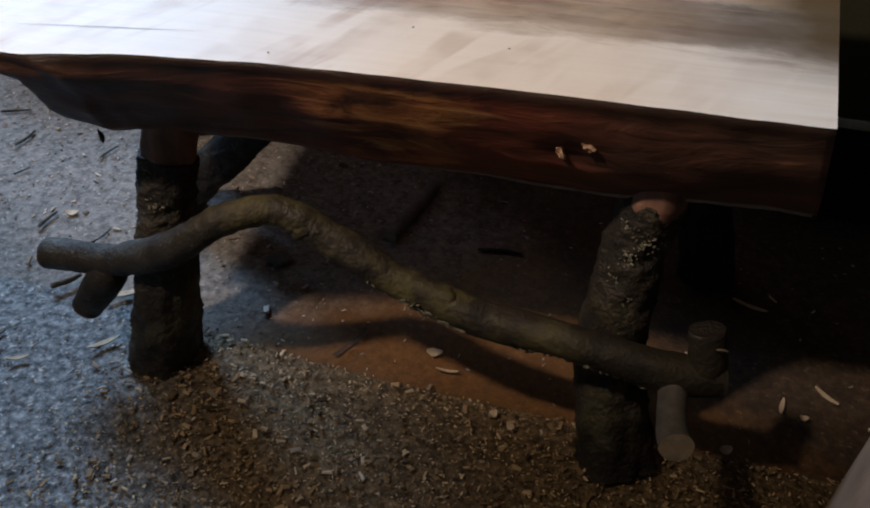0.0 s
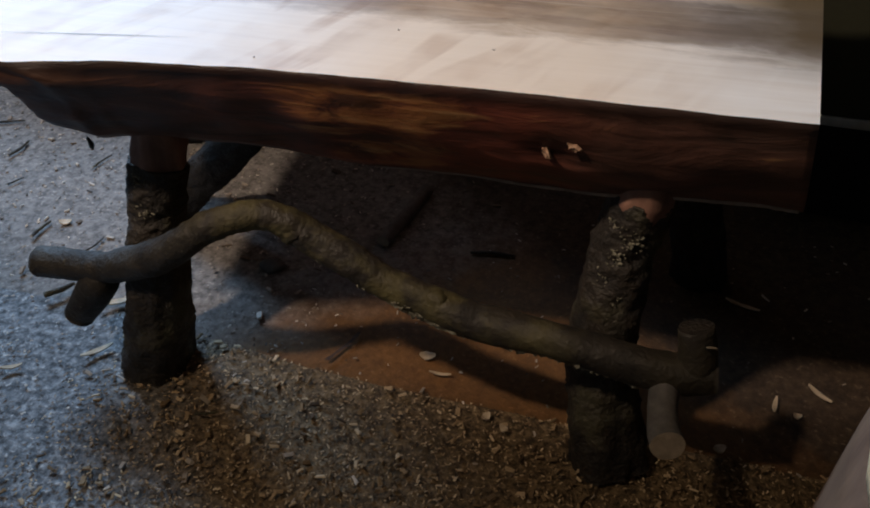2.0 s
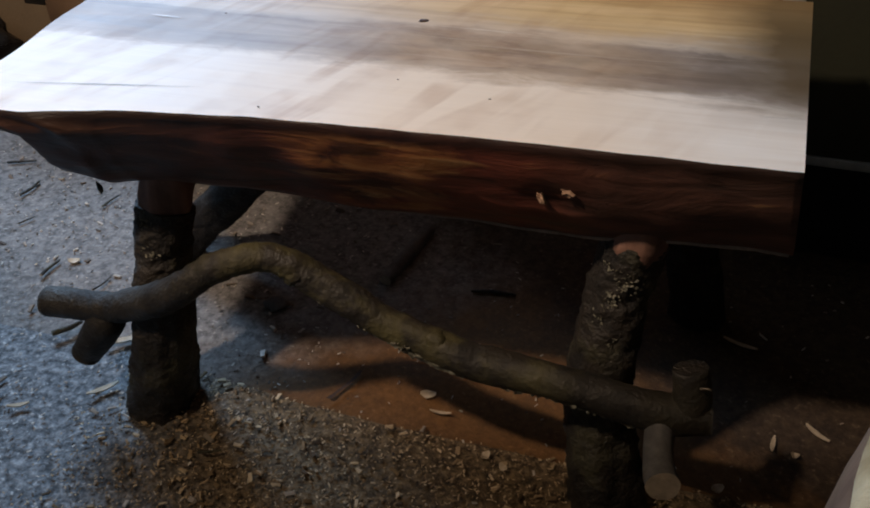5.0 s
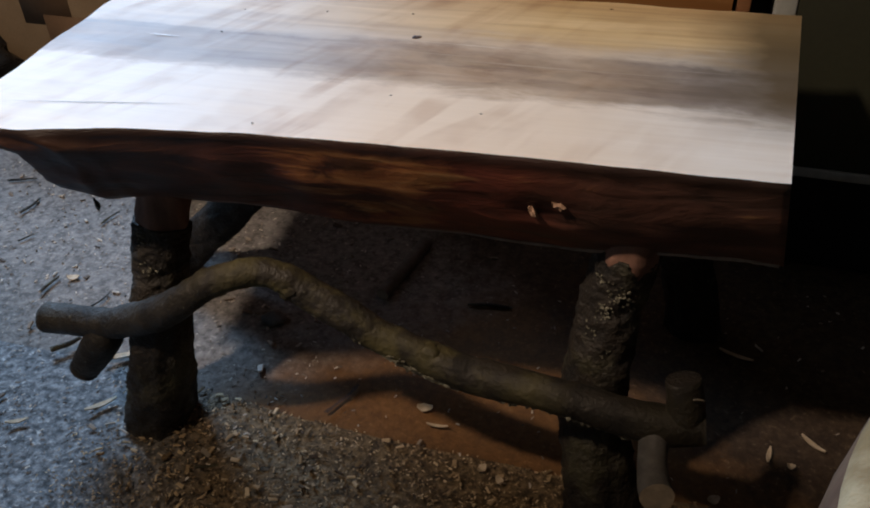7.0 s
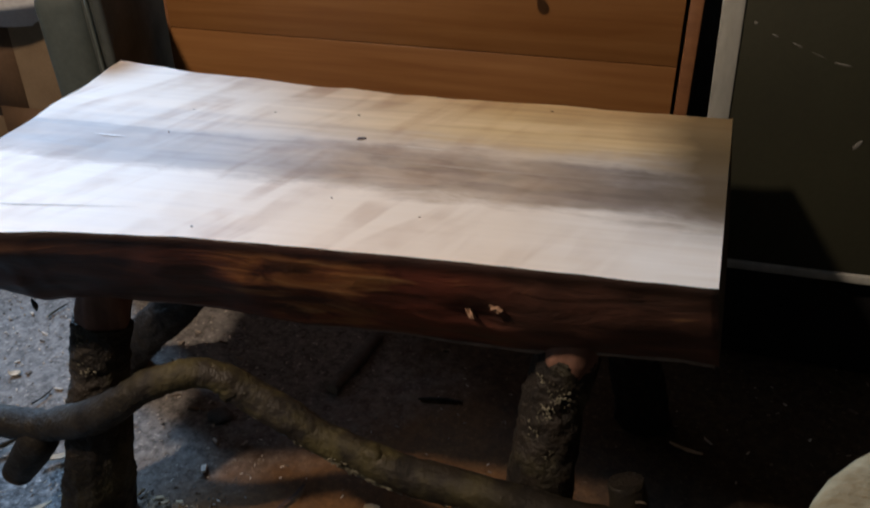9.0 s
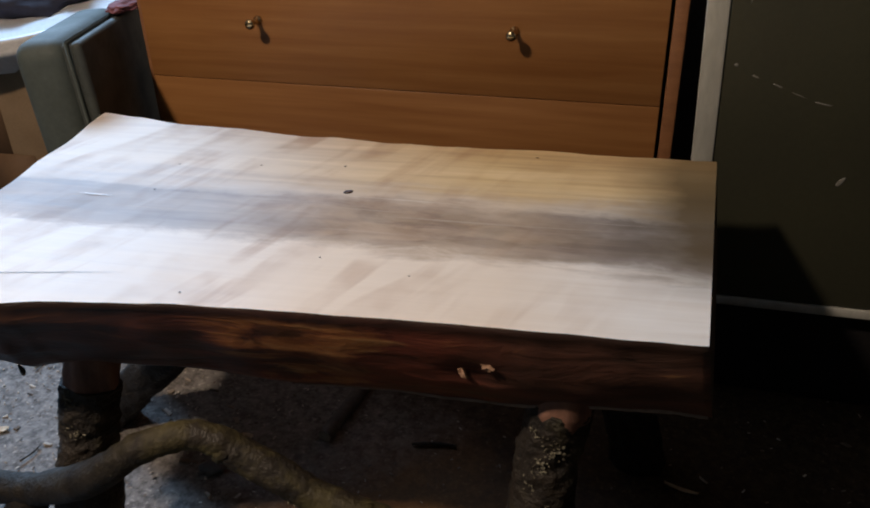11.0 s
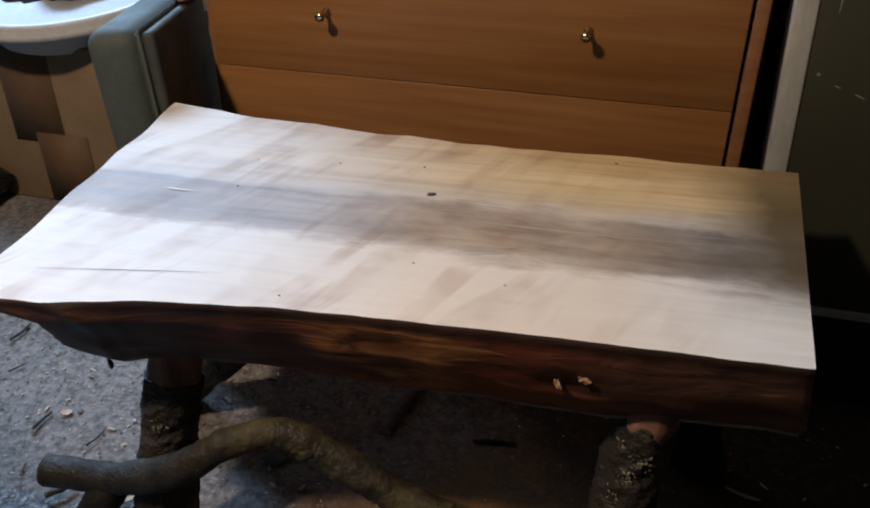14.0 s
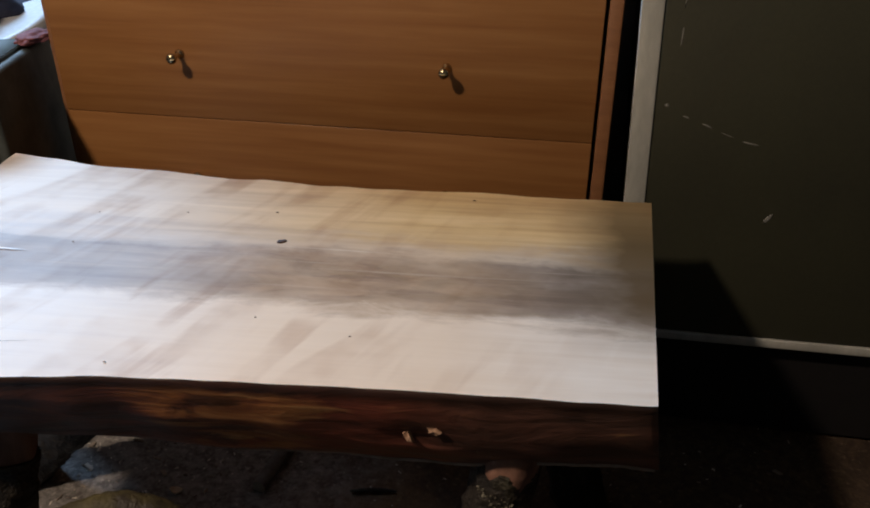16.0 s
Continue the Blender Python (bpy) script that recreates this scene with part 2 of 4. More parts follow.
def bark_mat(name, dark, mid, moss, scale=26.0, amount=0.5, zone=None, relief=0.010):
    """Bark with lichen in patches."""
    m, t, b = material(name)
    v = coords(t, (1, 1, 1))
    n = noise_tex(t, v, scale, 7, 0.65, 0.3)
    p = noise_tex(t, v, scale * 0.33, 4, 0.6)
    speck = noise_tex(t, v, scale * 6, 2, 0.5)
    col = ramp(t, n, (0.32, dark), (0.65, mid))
    cover = ramp(t, p, (0.62 - 0.3 * amount, 0.0), (0.78 - 0.25 * amount, 0.9))
    # moss thins outside the zone, so the limb's ends darken in place of shade
    if zone:
        c = t.nodes.new("ShaderNodeTexCoord")
        sep = t.nodes.new("ShaderNodeSeparateXYZ")
        t.links.new(c.outputs["Object"], sep.inputs[0])
        lit_span = ramp(t, calc(t, "MULTIPLY", sep.outputs[0], -1.0), (zone[0], 0.12), (zone[1], 1.0), (zone[2], 1.0), (zone[3], 0.05))
        cover = mix(t, 1.0, cover, lit_span, "MULTIPLY")
    col = mix(t, cover, col, mix(t, n, (moss[0] * 0.4, moss[1] * 0.4, moss[2] * 0.4), moss))
    col = mix(t, ramp(t, speck, (0.70, 0.0), (0.76, 0.35)), col, (0.24, 0.24, 0.19))
    set_in(t, b, "Base Color", col)
    set_in(t, b, "Roughness", ramp(t, n, (0.35, 0.78), (0.65, 0.55)))
    bump(t, b, mix(t, 0.35, n, speck), 0.9, relief)
    return m


def chest_wood():
    m, t, b = material("varnished_orange_veneer")
    s = noise_tex(t, coords(t, (1.2, 1, 26)), 2.4, 6, 0.6, 0.25)
    big = noise_tex(t, coords(t, (1.5, 1, 3)), 1.6, 3, 0.5)
    col = ramp(t, s, (0.3, (0.235, 0.098, 0.028)), (0.55, (0.29, 0.132, 0.042)), (0.75, (0.335, 0.162, 0.056)))
    col = mix(t, 0.4, col, ramp(t, big, (0.3, 0.72), (0.7, 1.0)), "MULTIPLY")
    set_in(t, b, "Base Color", col)
    set_in(t, b, "Roughness", ramp(t, big, (0.3, 0.38), (0.7, 0.5)))
    bump(t, b, s, 0.08, 0.001)
    return m


def floor_mat(name, bare, covered, line, relief=0.8, shaded=None):
    """Trodden ground with grit and pale flecks; past the line a x + b y = c to d another layer covers it; a third layer
    is painted shade.
    """
    m, t, b = material(name)
    v = coords(t)
    big = noise_tex(t, v, 5, 5, 0.6)
    grit = noise_tex(t, v, 75, 5, 0.7)
    fl = noise_tex(t, v, 150, 2, 0.5, 0.6)

    def layer(dark, mid, light, fleck):
        col = ramp(t, grit, (0.38, dark), (0.51, mid), (0.65, light))
        col = mix(t, 0.6, col, ramp(t, big, (0.3, 0.55), (0.65, 1.0)), "MULTIPLY")
        return mix(t, ramp(t, fl, (0.64, 0.0), (0.72, 0.6)), col, fleck)

    sep = t.nodes.new("ShaderNodeSeparateXYZ")
    c = t.nodes.new("ShaderNodeTexCoord")
    t.links.new(c.outputs["Object"], sep.inputs[0])
    d = calc(t, "ADD", calc(t, "MULTIPLY", sep.outputs[0], line[0]), calc(t, "MULTIPLY", sep.outputs[1], line[1]))
    d = calc(t, "ADD", d, calc(t, "MULTIPLY", calc(t, "SUBTRACT", noise_tex(t, v, 14, 5, 0.7), 0.5), 0.22))
    fac = calc(t, "DIVIDE", calc(t, "SUBTRACT", d, line[2]), line[3] - line[2])
    fac = ramp(t, fac, (0.0, 0.0), (1.0, 1.0))
    col = mix(t, fac, layer(*bare), layer(*covered))
    # shade right of the table, put into the sheet's colour
    if shaded:
        shade_at = calc(t, "ADD", calc(t, "ADD", sep.outputs[0], calc(t, "MULTIPLY", calc(t, "SUBTRACT", sep.outputs[1], 0.08), 1.2)), calc(t, "MULTIPLY", calc(t, "SUBTRACT", noise_tex(t, v, 7, 5, 0.65), 0.5), 0.5))
        col = mix(t, ramp(t, calc(t, "ADD", shade_at, 0.5), (0.45, 0.0), (0.62, 0.9)), col, layer(*shaded))
    set_in(t, b, "Base Color", col)
    set_in(t, b, "Roughness", ramp(t, big, (0.3, 0.7), (0.7, 0.9)))
    bump(t, b, mix(t, 0.4, grit, fl), relief, 0.006)
    return m


def plain(name, colour, rough=0.5, metal=0.0):
    return mottled(name, tuple(c * 0.85 for c in colour), colour, 9, rough, relief=0.06, dist=0.001, metal=metal)


def chip_mat(name, *stops):
    m, t, b = material(name)
    g = t.nodes.new("ShaderNodeNewGeometry")
    col = ramp(t, g.outputs["Random Per Island"], *stops)
    set_in(t, b, "Base Color", mix(t, 0.4, col, ramp(t, noise_tex(t, coords(t), 220, 2), (0.3, 0.6), (0.7, 1.0)), "MULTIPLY"))
    set_in(t, b, "Roughness", 0.8)
    return m


M_TOP = table_wood()
M_EDGE = live_edge_mat()
M_END = mottled("sawn_end_grain", (0.05, 0.03, 0.018), (0.12, 0.075, 0.045), 22, 0.7, (1, 3, 8), relief=0.4)
M_BARK_G = bark_mat("mossy_branch_bark", (0.008, 0.0065, 0.005), (0.032, 0.026, 0.018), (0.19, 0.165, 0.062), 30, 0.5, (0.1, 0.3, 0.52, 0.68), 0.006)
M_BARK_D = bark_mat("dark_leg_bark", (0.005, 0.004, 0.003), (0.030, 0.023, 0.016), (0.12, 0.112, 0.062), 34, 0.45)
# copy of the leg bark with the rear legs' shade in its colour
M_BARK_SHADE = bark_mat("shaded_rear_bark", (0.003, 0.0024, 0.002), (0.010, 0.0075, 0.006), (0.03, 0.028, 0.018), 34, 0.1)
M_TENON = mottled("shaved_red_wood", (0.10, 0.048, 0.034), (0.31, 0.165, 0.115), 34, 0.65, (1, 1, 0.3), relief=0.4)
M_BARE = mottled("weathered_bare_branch", (0.075, 0.070, 0.068), (0.17, 0.16, 0.15), 30, 0.8, (1, 1, 1), relief=0.4)
M_MOSS = mottled("pale_moss_crumbs", (0.07, 0.064, 0.042), (0.30, 0.285, 0.215), 90, 0.9, relief=0.5)
M_ARRIS = mottled("dusty_sawn_edge", (0.19, 0.15, 0.12), (0.36, 0.30, 0.25), 40, 0.8)
M_CUT = mottled("weathered_cut_wood", (0.16, 0.13, 0.10), (0.34, 0.28, 0.21), 45, 0.8, relief=0.4)
M_TORN = mottled("torn_pale_wood", (0.26, 0.13, 0.07), (0.56, 0.36, 0.24), 60, 0.7, relief=0.5)
M_KNOT = mottled("dark_knot", (0.03, 0.015, 0.01), (0.09, 0.045, 0.025), 160, 0.7)
M_CHEST = chest_wood()
M_CHEST_EDGE = mottled("chest_side_veneer", (0.20, 0.085, 0.035), (0.30, 0.14, 0.06), 4, 0.5, (1, 1, 8), relief=0.1)
M_GAP = plain("dark_recess", (0.012, 0.010, 0.010), 0.9)
M_BRASS = plain("worn_brass", (0.62, 0.50, 0.30), 0.22, 1.0)
M_OLIVE = mottled("dark_olive_enamel", (0.033, 0.034, 0.021), (0.049, 0.051, 0.031), 3.5, 0.55, relief=0.08, dist=0.001)
M_BLACK = mottled("black_metal", (0.006, 0.006, 0.007), (0.014, 0.013, 0.014), 8, 0.7)
M_PALE = mottled("pale_grey_edge_strip", (0.34, 0.35, 0.32), (0.50, 0.51, 0.47), 18, 0.6, (1, 1, 0.3), relief=0.15)
M_STREAK = plain("white_streak", (0.92, 0.92, 0.92), 0.5)
M_SCRATCH = plain("bare_scratch", (0.21, 0.21, 0.19), 0.6)
M_CARD = mottled("brown_cardboard", (0.20, 0.135, 0.075), (0.27, 0.19, 0.11), 7, 0.85, (1, 1, 1), 200, 0.12)
M_TAPE = mottled("brown_parcel_tape", (0.115, 0.065, 0.032), (0.16, 0.092, 0.046), 9, 0.78, relief=0.15)
M_CASE = mottled("dusty_green_plastic", (0.045, 0.060, 0.056), (0.085, 0.104, 0.095), 8, 0.74, relief=0.2)
M_CASE_D = mottled("grey_green_plastic_rib", (0.030, 0.036, 0.033), (0.07, 0.08, 0.07), 14, 0.72, relief=0.15)
M_WHITE = mottled("white_plastic", (0.50, 0.51, 0.52), (0.60, 0.61, 0.62), 6, 0.45, relief=0.05)
M_NAVY = mottled("navy_cloth", (0.012, 0.014, 0.03), (0.03, 0.034, 0.06), 18, 0.9)
M_PINK = mottled("faded_pink_cloth", (0.14, 0.05, 0.06), (0.22, 0.085, 0.10), 18, 0.9)
M_STUMP = mottled("rough_hewn_log_top", (0.40, 0.255, 0.115), (0.68, 0.49, 0.27), 11, 0.9, (1, 1.6, 1), 60, 0.9, 0.008, lo=0.40, hi=0.60)
M_STUMP_BARK = mottled("peeled_log_side", (0.13, 0.065, 0.034), (0.25, 0.135, 0.07), 14, 0.8, (1, 1, 0.25), relief=0.5)
# brown stands for shavings and for ground the slab keeps in shade from daylight
M_GROUND = floor_mat("gritty_grey_ground", ((0.045, 0.047, 0.05), (0.165, 0.170, 0.178), (0.35, 0.355, 0.36), (0.66, 0.65, 0.62)),
                     ((0.06, 0.042, 0.023), (0.195, 0.137, 0.074), (0.33, 0.24, 0.137), (0.60, 0.46, 0.29)), (1.0, 0.4, -0.80, -0.60), 1.0)
# the third colour set is shade painted on beside the table
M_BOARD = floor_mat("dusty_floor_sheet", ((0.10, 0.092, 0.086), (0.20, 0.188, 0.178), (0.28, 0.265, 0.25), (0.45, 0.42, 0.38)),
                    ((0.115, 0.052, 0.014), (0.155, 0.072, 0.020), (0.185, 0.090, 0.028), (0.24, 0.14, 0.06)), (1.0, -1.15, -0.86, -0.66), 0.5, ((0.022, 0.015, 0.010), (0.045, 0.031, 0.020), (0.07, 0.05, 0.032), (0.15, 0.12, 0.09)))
M_CHIP = chip_mat("wood_shavings", (0.0, (0.05, 0.03, 0.015)), (0.45, (0.26, 0.18, 0.095)), (0.75, (0.50, 0.37, 0.22)), (1.0, (0.78, 0.64, 0.43)))
M_FLAKE = chip_mat("pale_flakes", (0.0, (0.06, 0.045, 0.035)), (0.3, (0.20, 0.16, 0.125)), (0.7, (0.45, 0.40, 0.34)), (1.0, (0.72, 0.67, 0.60)))
M_WALL = mottled("smoky_plaster", (0.15, 0.13, 0.11), (0.22, 0.195, 0.165), 4, 0.9)
M_CEIL = mottled("dark_ceiling_boards", (0.16, 0.13, 0.105), (0.22, 0.18, 0.15), 5, 0.8, (1, 8, 1))
M_STONE = mottled("dark_grey_stone", (0.09, 0.095, 0.10), (0.17, 0.175, 0.18), 30, 0.8, relief=0.5)
M_BAG = mottled("black_plastic_film", (0.008, 0.008, 0.009), (0.02, 0.02, 0.022), 20, 0.3)


# ---- mesh helpers ----
def finish(bm, name, mats, smooth=True):
    me = bpy.data.meshes.new(name)
    bmesh.ops.recalc_face_normals(bm, faces=bm.faces)
    bm.to_mesh(me)
    bm.free()
    for m in mats if isinstance(mats, (list, tuple)) else [mats]:
        me.materials.append(m)
    if smooth:
        me.shade_smooth()
    return me


def part(name, bm, mats, parent=None, label="", smooth=True):
    ob = new(name, finish(bm, name, mats, smooth))
    ob.parent = parent
    if label:
        tagged(ob, label)
    return ob


def thing(name, label, category, m=None, group="", kind=""):
    ob = new(name)
    ob.empty_display_size = 0.05
    if m is not None:
        ob.matrix_world = m
    return tagged(ob, label, category, group, kind)


def box(x0, x1, y0, y1, z0, z1, r=0.0, seg=2):
    bm = bmesh.new()
    bmesh.ops.create_cube(bm, size=1.0, matrix=Matrix.Translation(((x0 + x1) / 2, (y0 + y1) / 2, (z0 + z1) / 2)) @ Matrix.Diagonal((x1 - x0, y1 - y0, z1 - z0, 1)))
    if r:
        bmesh.ops.bevel(bm, geom=bm.edges[:], offset=r, segments=seg, profile=0.5, affect="EDGES")
    return bm


def spline(points, n):
    """Catmull-Rom through rows of any width."""
    p = np.array(points, float)
    p = np.vstack([2 * p[0] - p[1], p, 2 * p[-1] - p[-2]])
    out = []
    k = len(p) - 3
    for i in range(n):
        s = i / (n - 1) * k
        j = min(int(s), k - 1)
        f = s - j
        a, b, c, d = p[j:j + 4]
        out.append(0.5 * (2 * b + (c - a) * f + (2 * a - 5 * b + 4 * c - d) * f * f + (3 * b - a - 3 * c + d) * f ** 3))
    return out


def tube(rows, n=40, sides=20, rough=0.12, freq=18.0, seed=0.0, lumps=0.25):
    """A gnarled limb along rows of (x, y, z, radius). Face material 0 is the bark, 1 the cut ends."""
    bm = bmesh.new()
    pts = spline(rows, n)
    side = None
    rings = []
    for i, r in enumerate(pts):
        c = Vector(r[:3])
        d = Vector(pts[min(i + 1, n - 1)][:3]) - Vector(pts[max(i - 1, 0)][:3])
        d.normalize()
        if side is None:
            side = d.orthogonal().normalized()
        side = (side - d * side.dot(d)).normalized()
        up = d.cross(side)
        ring = []
        for k in range(sides):
            a = 2 * math.pi * k / sides
            o = side * math.cos(a) + up * math.sin(a)
            q = c + o * r[3]
            w = q - d * (q.dot(d) * 0.6)
            f = 1 + rough * noise.noise(w * freq * 2.2 + Vector((seed, 0, 0))) + 0.5 * rough * noise.noise(q * freq * 5 + Vector((seed, 3, 0))) + lumps * noise.noise(w * freq * 0.5 + Vector((0, seed, 7)))
            ring.append(bm.verts.new(c + o * r[3] * f))
        rings.append(ring)
    for a, b in zip(rings, rings[1:]):
        for k in range(sides):
            bm.faces.new((a[k], a[(k + 1) % sides], b[(k + 1) % sides], b[k]))
    for ring in (rings[0], rings[-1]):
        f = bm.faces.new(ring)
        f.material_index = 1
        g = bmesh.ops.inset_region(bm, faces=[f], thickness=0.003, depth=0.0)
        f.smooth = False
    return bm


def along(rows, x):
    return float(np.interp(x, [r[0] for r in rows], [r[1] for r in rows]))


def lathe(profile, sides=32, centre=(0, 0, 0)):
    bm = bmesh.new()
    rings = [[bm.verts.new((centre[0] + r * math.cos(2 * math.pi * k / sides), centre[1] + r * math.sin(2 * math.pi * k / sides), centre[2] + z)) for k in range(sides)] for r, z in profile]
    for a, b in zip(rings, rings[1:]):
        for k in range(sides):
            bm.faces.new((a[k], a[(k + 1) % sides], b[(k + 1) % sides], b[k]))
    bm.faces.new(rings[0])
    bm.faces.new(rings[-1])
    return bm


# ---- room ----
def wall(name, bm, mat, label):
    return tagged(part(name, bm, mat, None, "", False), label, "wall", kind="structure")


X0, X1, Y0, Y1, H = -3.2, 1.9, -3.0, 1.95, 2.35
tagged(part("floor", box(X0, X1, Y0, Y1, -0.12, 0.0), M_GROUND), "gritty grey trodden ground strewn with shavings", "floor", kind="structure")
wall("wall_south", box(X0, X1, Y0 - 0.15, Y0, 0, H), M_WALL, "smoky plastered workshop wall")
wall("wall_west", box(X0 - 0.15, X0, Y0 - 0.15, Y1 + 0.15, 0, H), M_WALL, "smoky plastered workshop wall")
wall("wall_east", box(X1, X1 + 0.15, Y0 - 0.15, Y1 + 0.15, 0, H), M_WALL, "smoky plastered workshop wall")
WX0, WX1, WZ0, WZ1 = -2.88, -1.62, 1.55, 2.32


def window_wall():
    bm = bmesh.new()
    for a, b, c, d in ((X0, WX0, 0, H), (WX1, X1, 0, H), (WX0, WX1, 0, WZ0), (WX0, WX1, WZ1, H)):
        bmesh.ops.create_cube(bm, size=1, matrix=Matrix.Translation(((a + b) / 2, Y1 + 0.075, (c + d) / 2)) @ Matrix.Diagonal((b - a, 0.15, d - c, 1)))
    return bm


wall("wall_north", window_wall(), M_WALL, "smoky plastered workshop wall with a window opening")
# unseen wall added to keep daylight out of the gap beside the chest
wall("daylight_block", box(-0.5, X1, 1.16, 1.26, 0, H), M_WALL, "added unseen wall blocking daylight behind the chest")
tagged(part("ceiling", box(X0 - 0.15, X1 + 0.15, Y0 - 0.15, Y1 + 0.15, H, H + 0.1), M_CEIL), "dark boarded ceiling", "ceiling", kind="structure")


# ---- floor sheet, sawdust ----
def ground_patch(outline, z, amp, mat, name, label, category, kind):
    """A thin sheet over the ground between two lines y = front(x) and y = back(x)."""
    x0, x1, front, back = outline
    bm = bmesh.new()
    nx, ny = 70, 24
    grid = []
    for i in range(nx + 1):
        x = x0 + (x1 - x0) * i / nx
        col = []
        for j in range(ny + 1):
            y = front(x) + (back(x) - front(x)) * j / ny
            edge = min(j, ny - j, 3 * i, 3 * (nx - i)) / 3
            h = z * min(1, edge) + (amp * (noise.noise((x * 9, y * 9, 3)) + 0.5 * noise.noise((x * 30, y * 30, 1))) if edge > 0 else 0)
            col.append(bm.verts.new((x, y, max(h, 0.0006 if edge > 0 else -0.002))))
        grid.append(col)
    for i in range(nx):
        for j in range(ny):
            bm.faces.new((grid[i][j], grid[i + 1][j], grid[i + 1][j + 1], grid[i][j + 1]))
    return tagged(part(name, bm, mat), label, category, kind=kind)


SHEET = [(-1.9, 0.10), (-0.9, 0.082), (-0.69, 0.062), (-0.55, 0.046), (-0.42, 0.037), (-0.2, 0.032), (0.3, 0.02), (0.8, 0.02)]


def sheet_edge(x):
    return along(SHEET, x) + 0.004 * noise.noise((x * 14, 0, 0))


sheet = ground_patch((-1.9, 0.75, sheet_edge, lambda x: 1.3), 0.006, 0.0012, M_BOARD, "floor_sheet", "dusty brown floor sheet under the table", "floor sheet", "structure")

# ---- the table ----
FRONT = [(-0.90, -0.066), (-0.757, -0.055), (-0.65, -0.030), (-0.51, -0.012), (-0.37, -0.007), (-0.22, -0.002), (-0.1, 0.0), (0.06, 0.0)]
BACK = [(-0.90, 0.480), (-0.868, 0.494), (-0.827, 0.487), (-0.717, 0.457), (-0.626, 0.453), (-0.533, 0.436), (-0.485, 0.441), (-0.407, 0.428), (-0.288, 0.425), (-0.198, 0.431), (-0.138, 0.426), (0.06, 0.424)]
TOP_Z = 0.48
THICK = [(0.0, 0.100), (0.12, 0.114), (0.25, 0.124), (0.5, 0.136), (0.75, 0.139), (1.0, 0.130)]


# how far the broken end draws back with depth below the top
LIP = [(0.0, 0.0), (0.012, 0.004), (0.020, 0.078), (0.045, 0.086), (0.075, 0.084), (0.095, 0.078), (0.14, 0.085)]


def slab():
    bm = bmesh.new()
    nx, nt, ns, nb = 110, 26, 12, 8
    rings = []
    for i in range(nx + 1):
        u = i / nx
        xm = -0.858 + 0.868 * u
        yf, yb = along(FRONT, xm), along(BACK, xm)
        yf += 0.0025 * noise.noise((xm * 22, 1, 0))
        yb += 0.003 * noise.noise((xm * 25, 5, 0))
        th = along(THICK, u) + 0.006 * noise.noise((xm * 6, 2, 2))
        ring = []
        prof = []
        for k in range(nt):
            s = k / (nt - 1)
            y = yf + (yb - yf) * s
            prof.append((y, TOP_Z + 0.0012 * noise.noise((xm * 5, y * 7, 0)), 0))
        for k in range(1, ns + 1):
            s = k / ns
            prof.append((yb - 0.06 * s ** 1.4 + 0.004 * noise.noise((xm * 9, s * 3, 9)), TOP_Z - th * s, 1))
        for k in range(1, nb):
            s = k / nb
            prof.append((yb - 0.06 + (yf + 0.055 - yb + 0.06) * s, TOP_Z - th - 0.008 * math.sin(math.pi * s), 2))
        for k in range(ns, 0, -1):
            s = k / ns
            lump = 0.010 * noise.noise((xm * 4.5, s * 2.2, 4)) + 0.004 * noise.noise((xm * 14, s * 7, 6))
            prof.append((yf + 0.004 + 0.055 * s ** 1.6 + lump * min(1, 3 * s) + 0.012 * max(0, s - 0.8), TOP_Z - 0.002 - (th - 0.002) * s, 1))
        for y, z, _ in prof:
            xl = -0.842 - 0.085 * max(0, y) + 0.006 * noise.noise((y * 12, z * 16, 0))
            xr = 0.0 + 0.11 * max(0, y) + 0.018 * (TOP_Z - z) / 0.12
            cut = (along(LIP, TOP_Z - z) + 0.32 * max(0, y) * min(1, max(0, TOP_Z - z - 0.012) / 0.05)) * max(0, 1 - u / 0.20)
            ring.append(bm.verts.new((xl + (xr - xl) * u + cut, y, z)))
        rings.append(ring)
    n = len(rings[0])
    kinds = [0] * (nt - 1) + [1] * ns + [2] * nb + [1] * ns
    for a, b in zip(rings, rings[1:]):
        for k in range(n):
            f = bm.faces.new((a[k], a[(k + 1) % n], b[(k + 1) % n], b[k]))
            f.material_index = min(1, kinds[k]) if k < len(kinds) else 1
            f.smooth = kinds[k] != 0 if k < len(kinds) else True
    for ring in (rings[0], rings[-1]):
        bm.faces.new(ring).material_index = 2
    return bm


table = thing("rustic_table", "rustic slab table with pale top, bark edge and branch legs", "table")
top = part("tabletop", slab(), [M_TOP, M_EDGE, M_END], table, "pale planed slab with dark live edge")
for p in top.data.polygons:
    p.use_smooth = p.material_index == 1


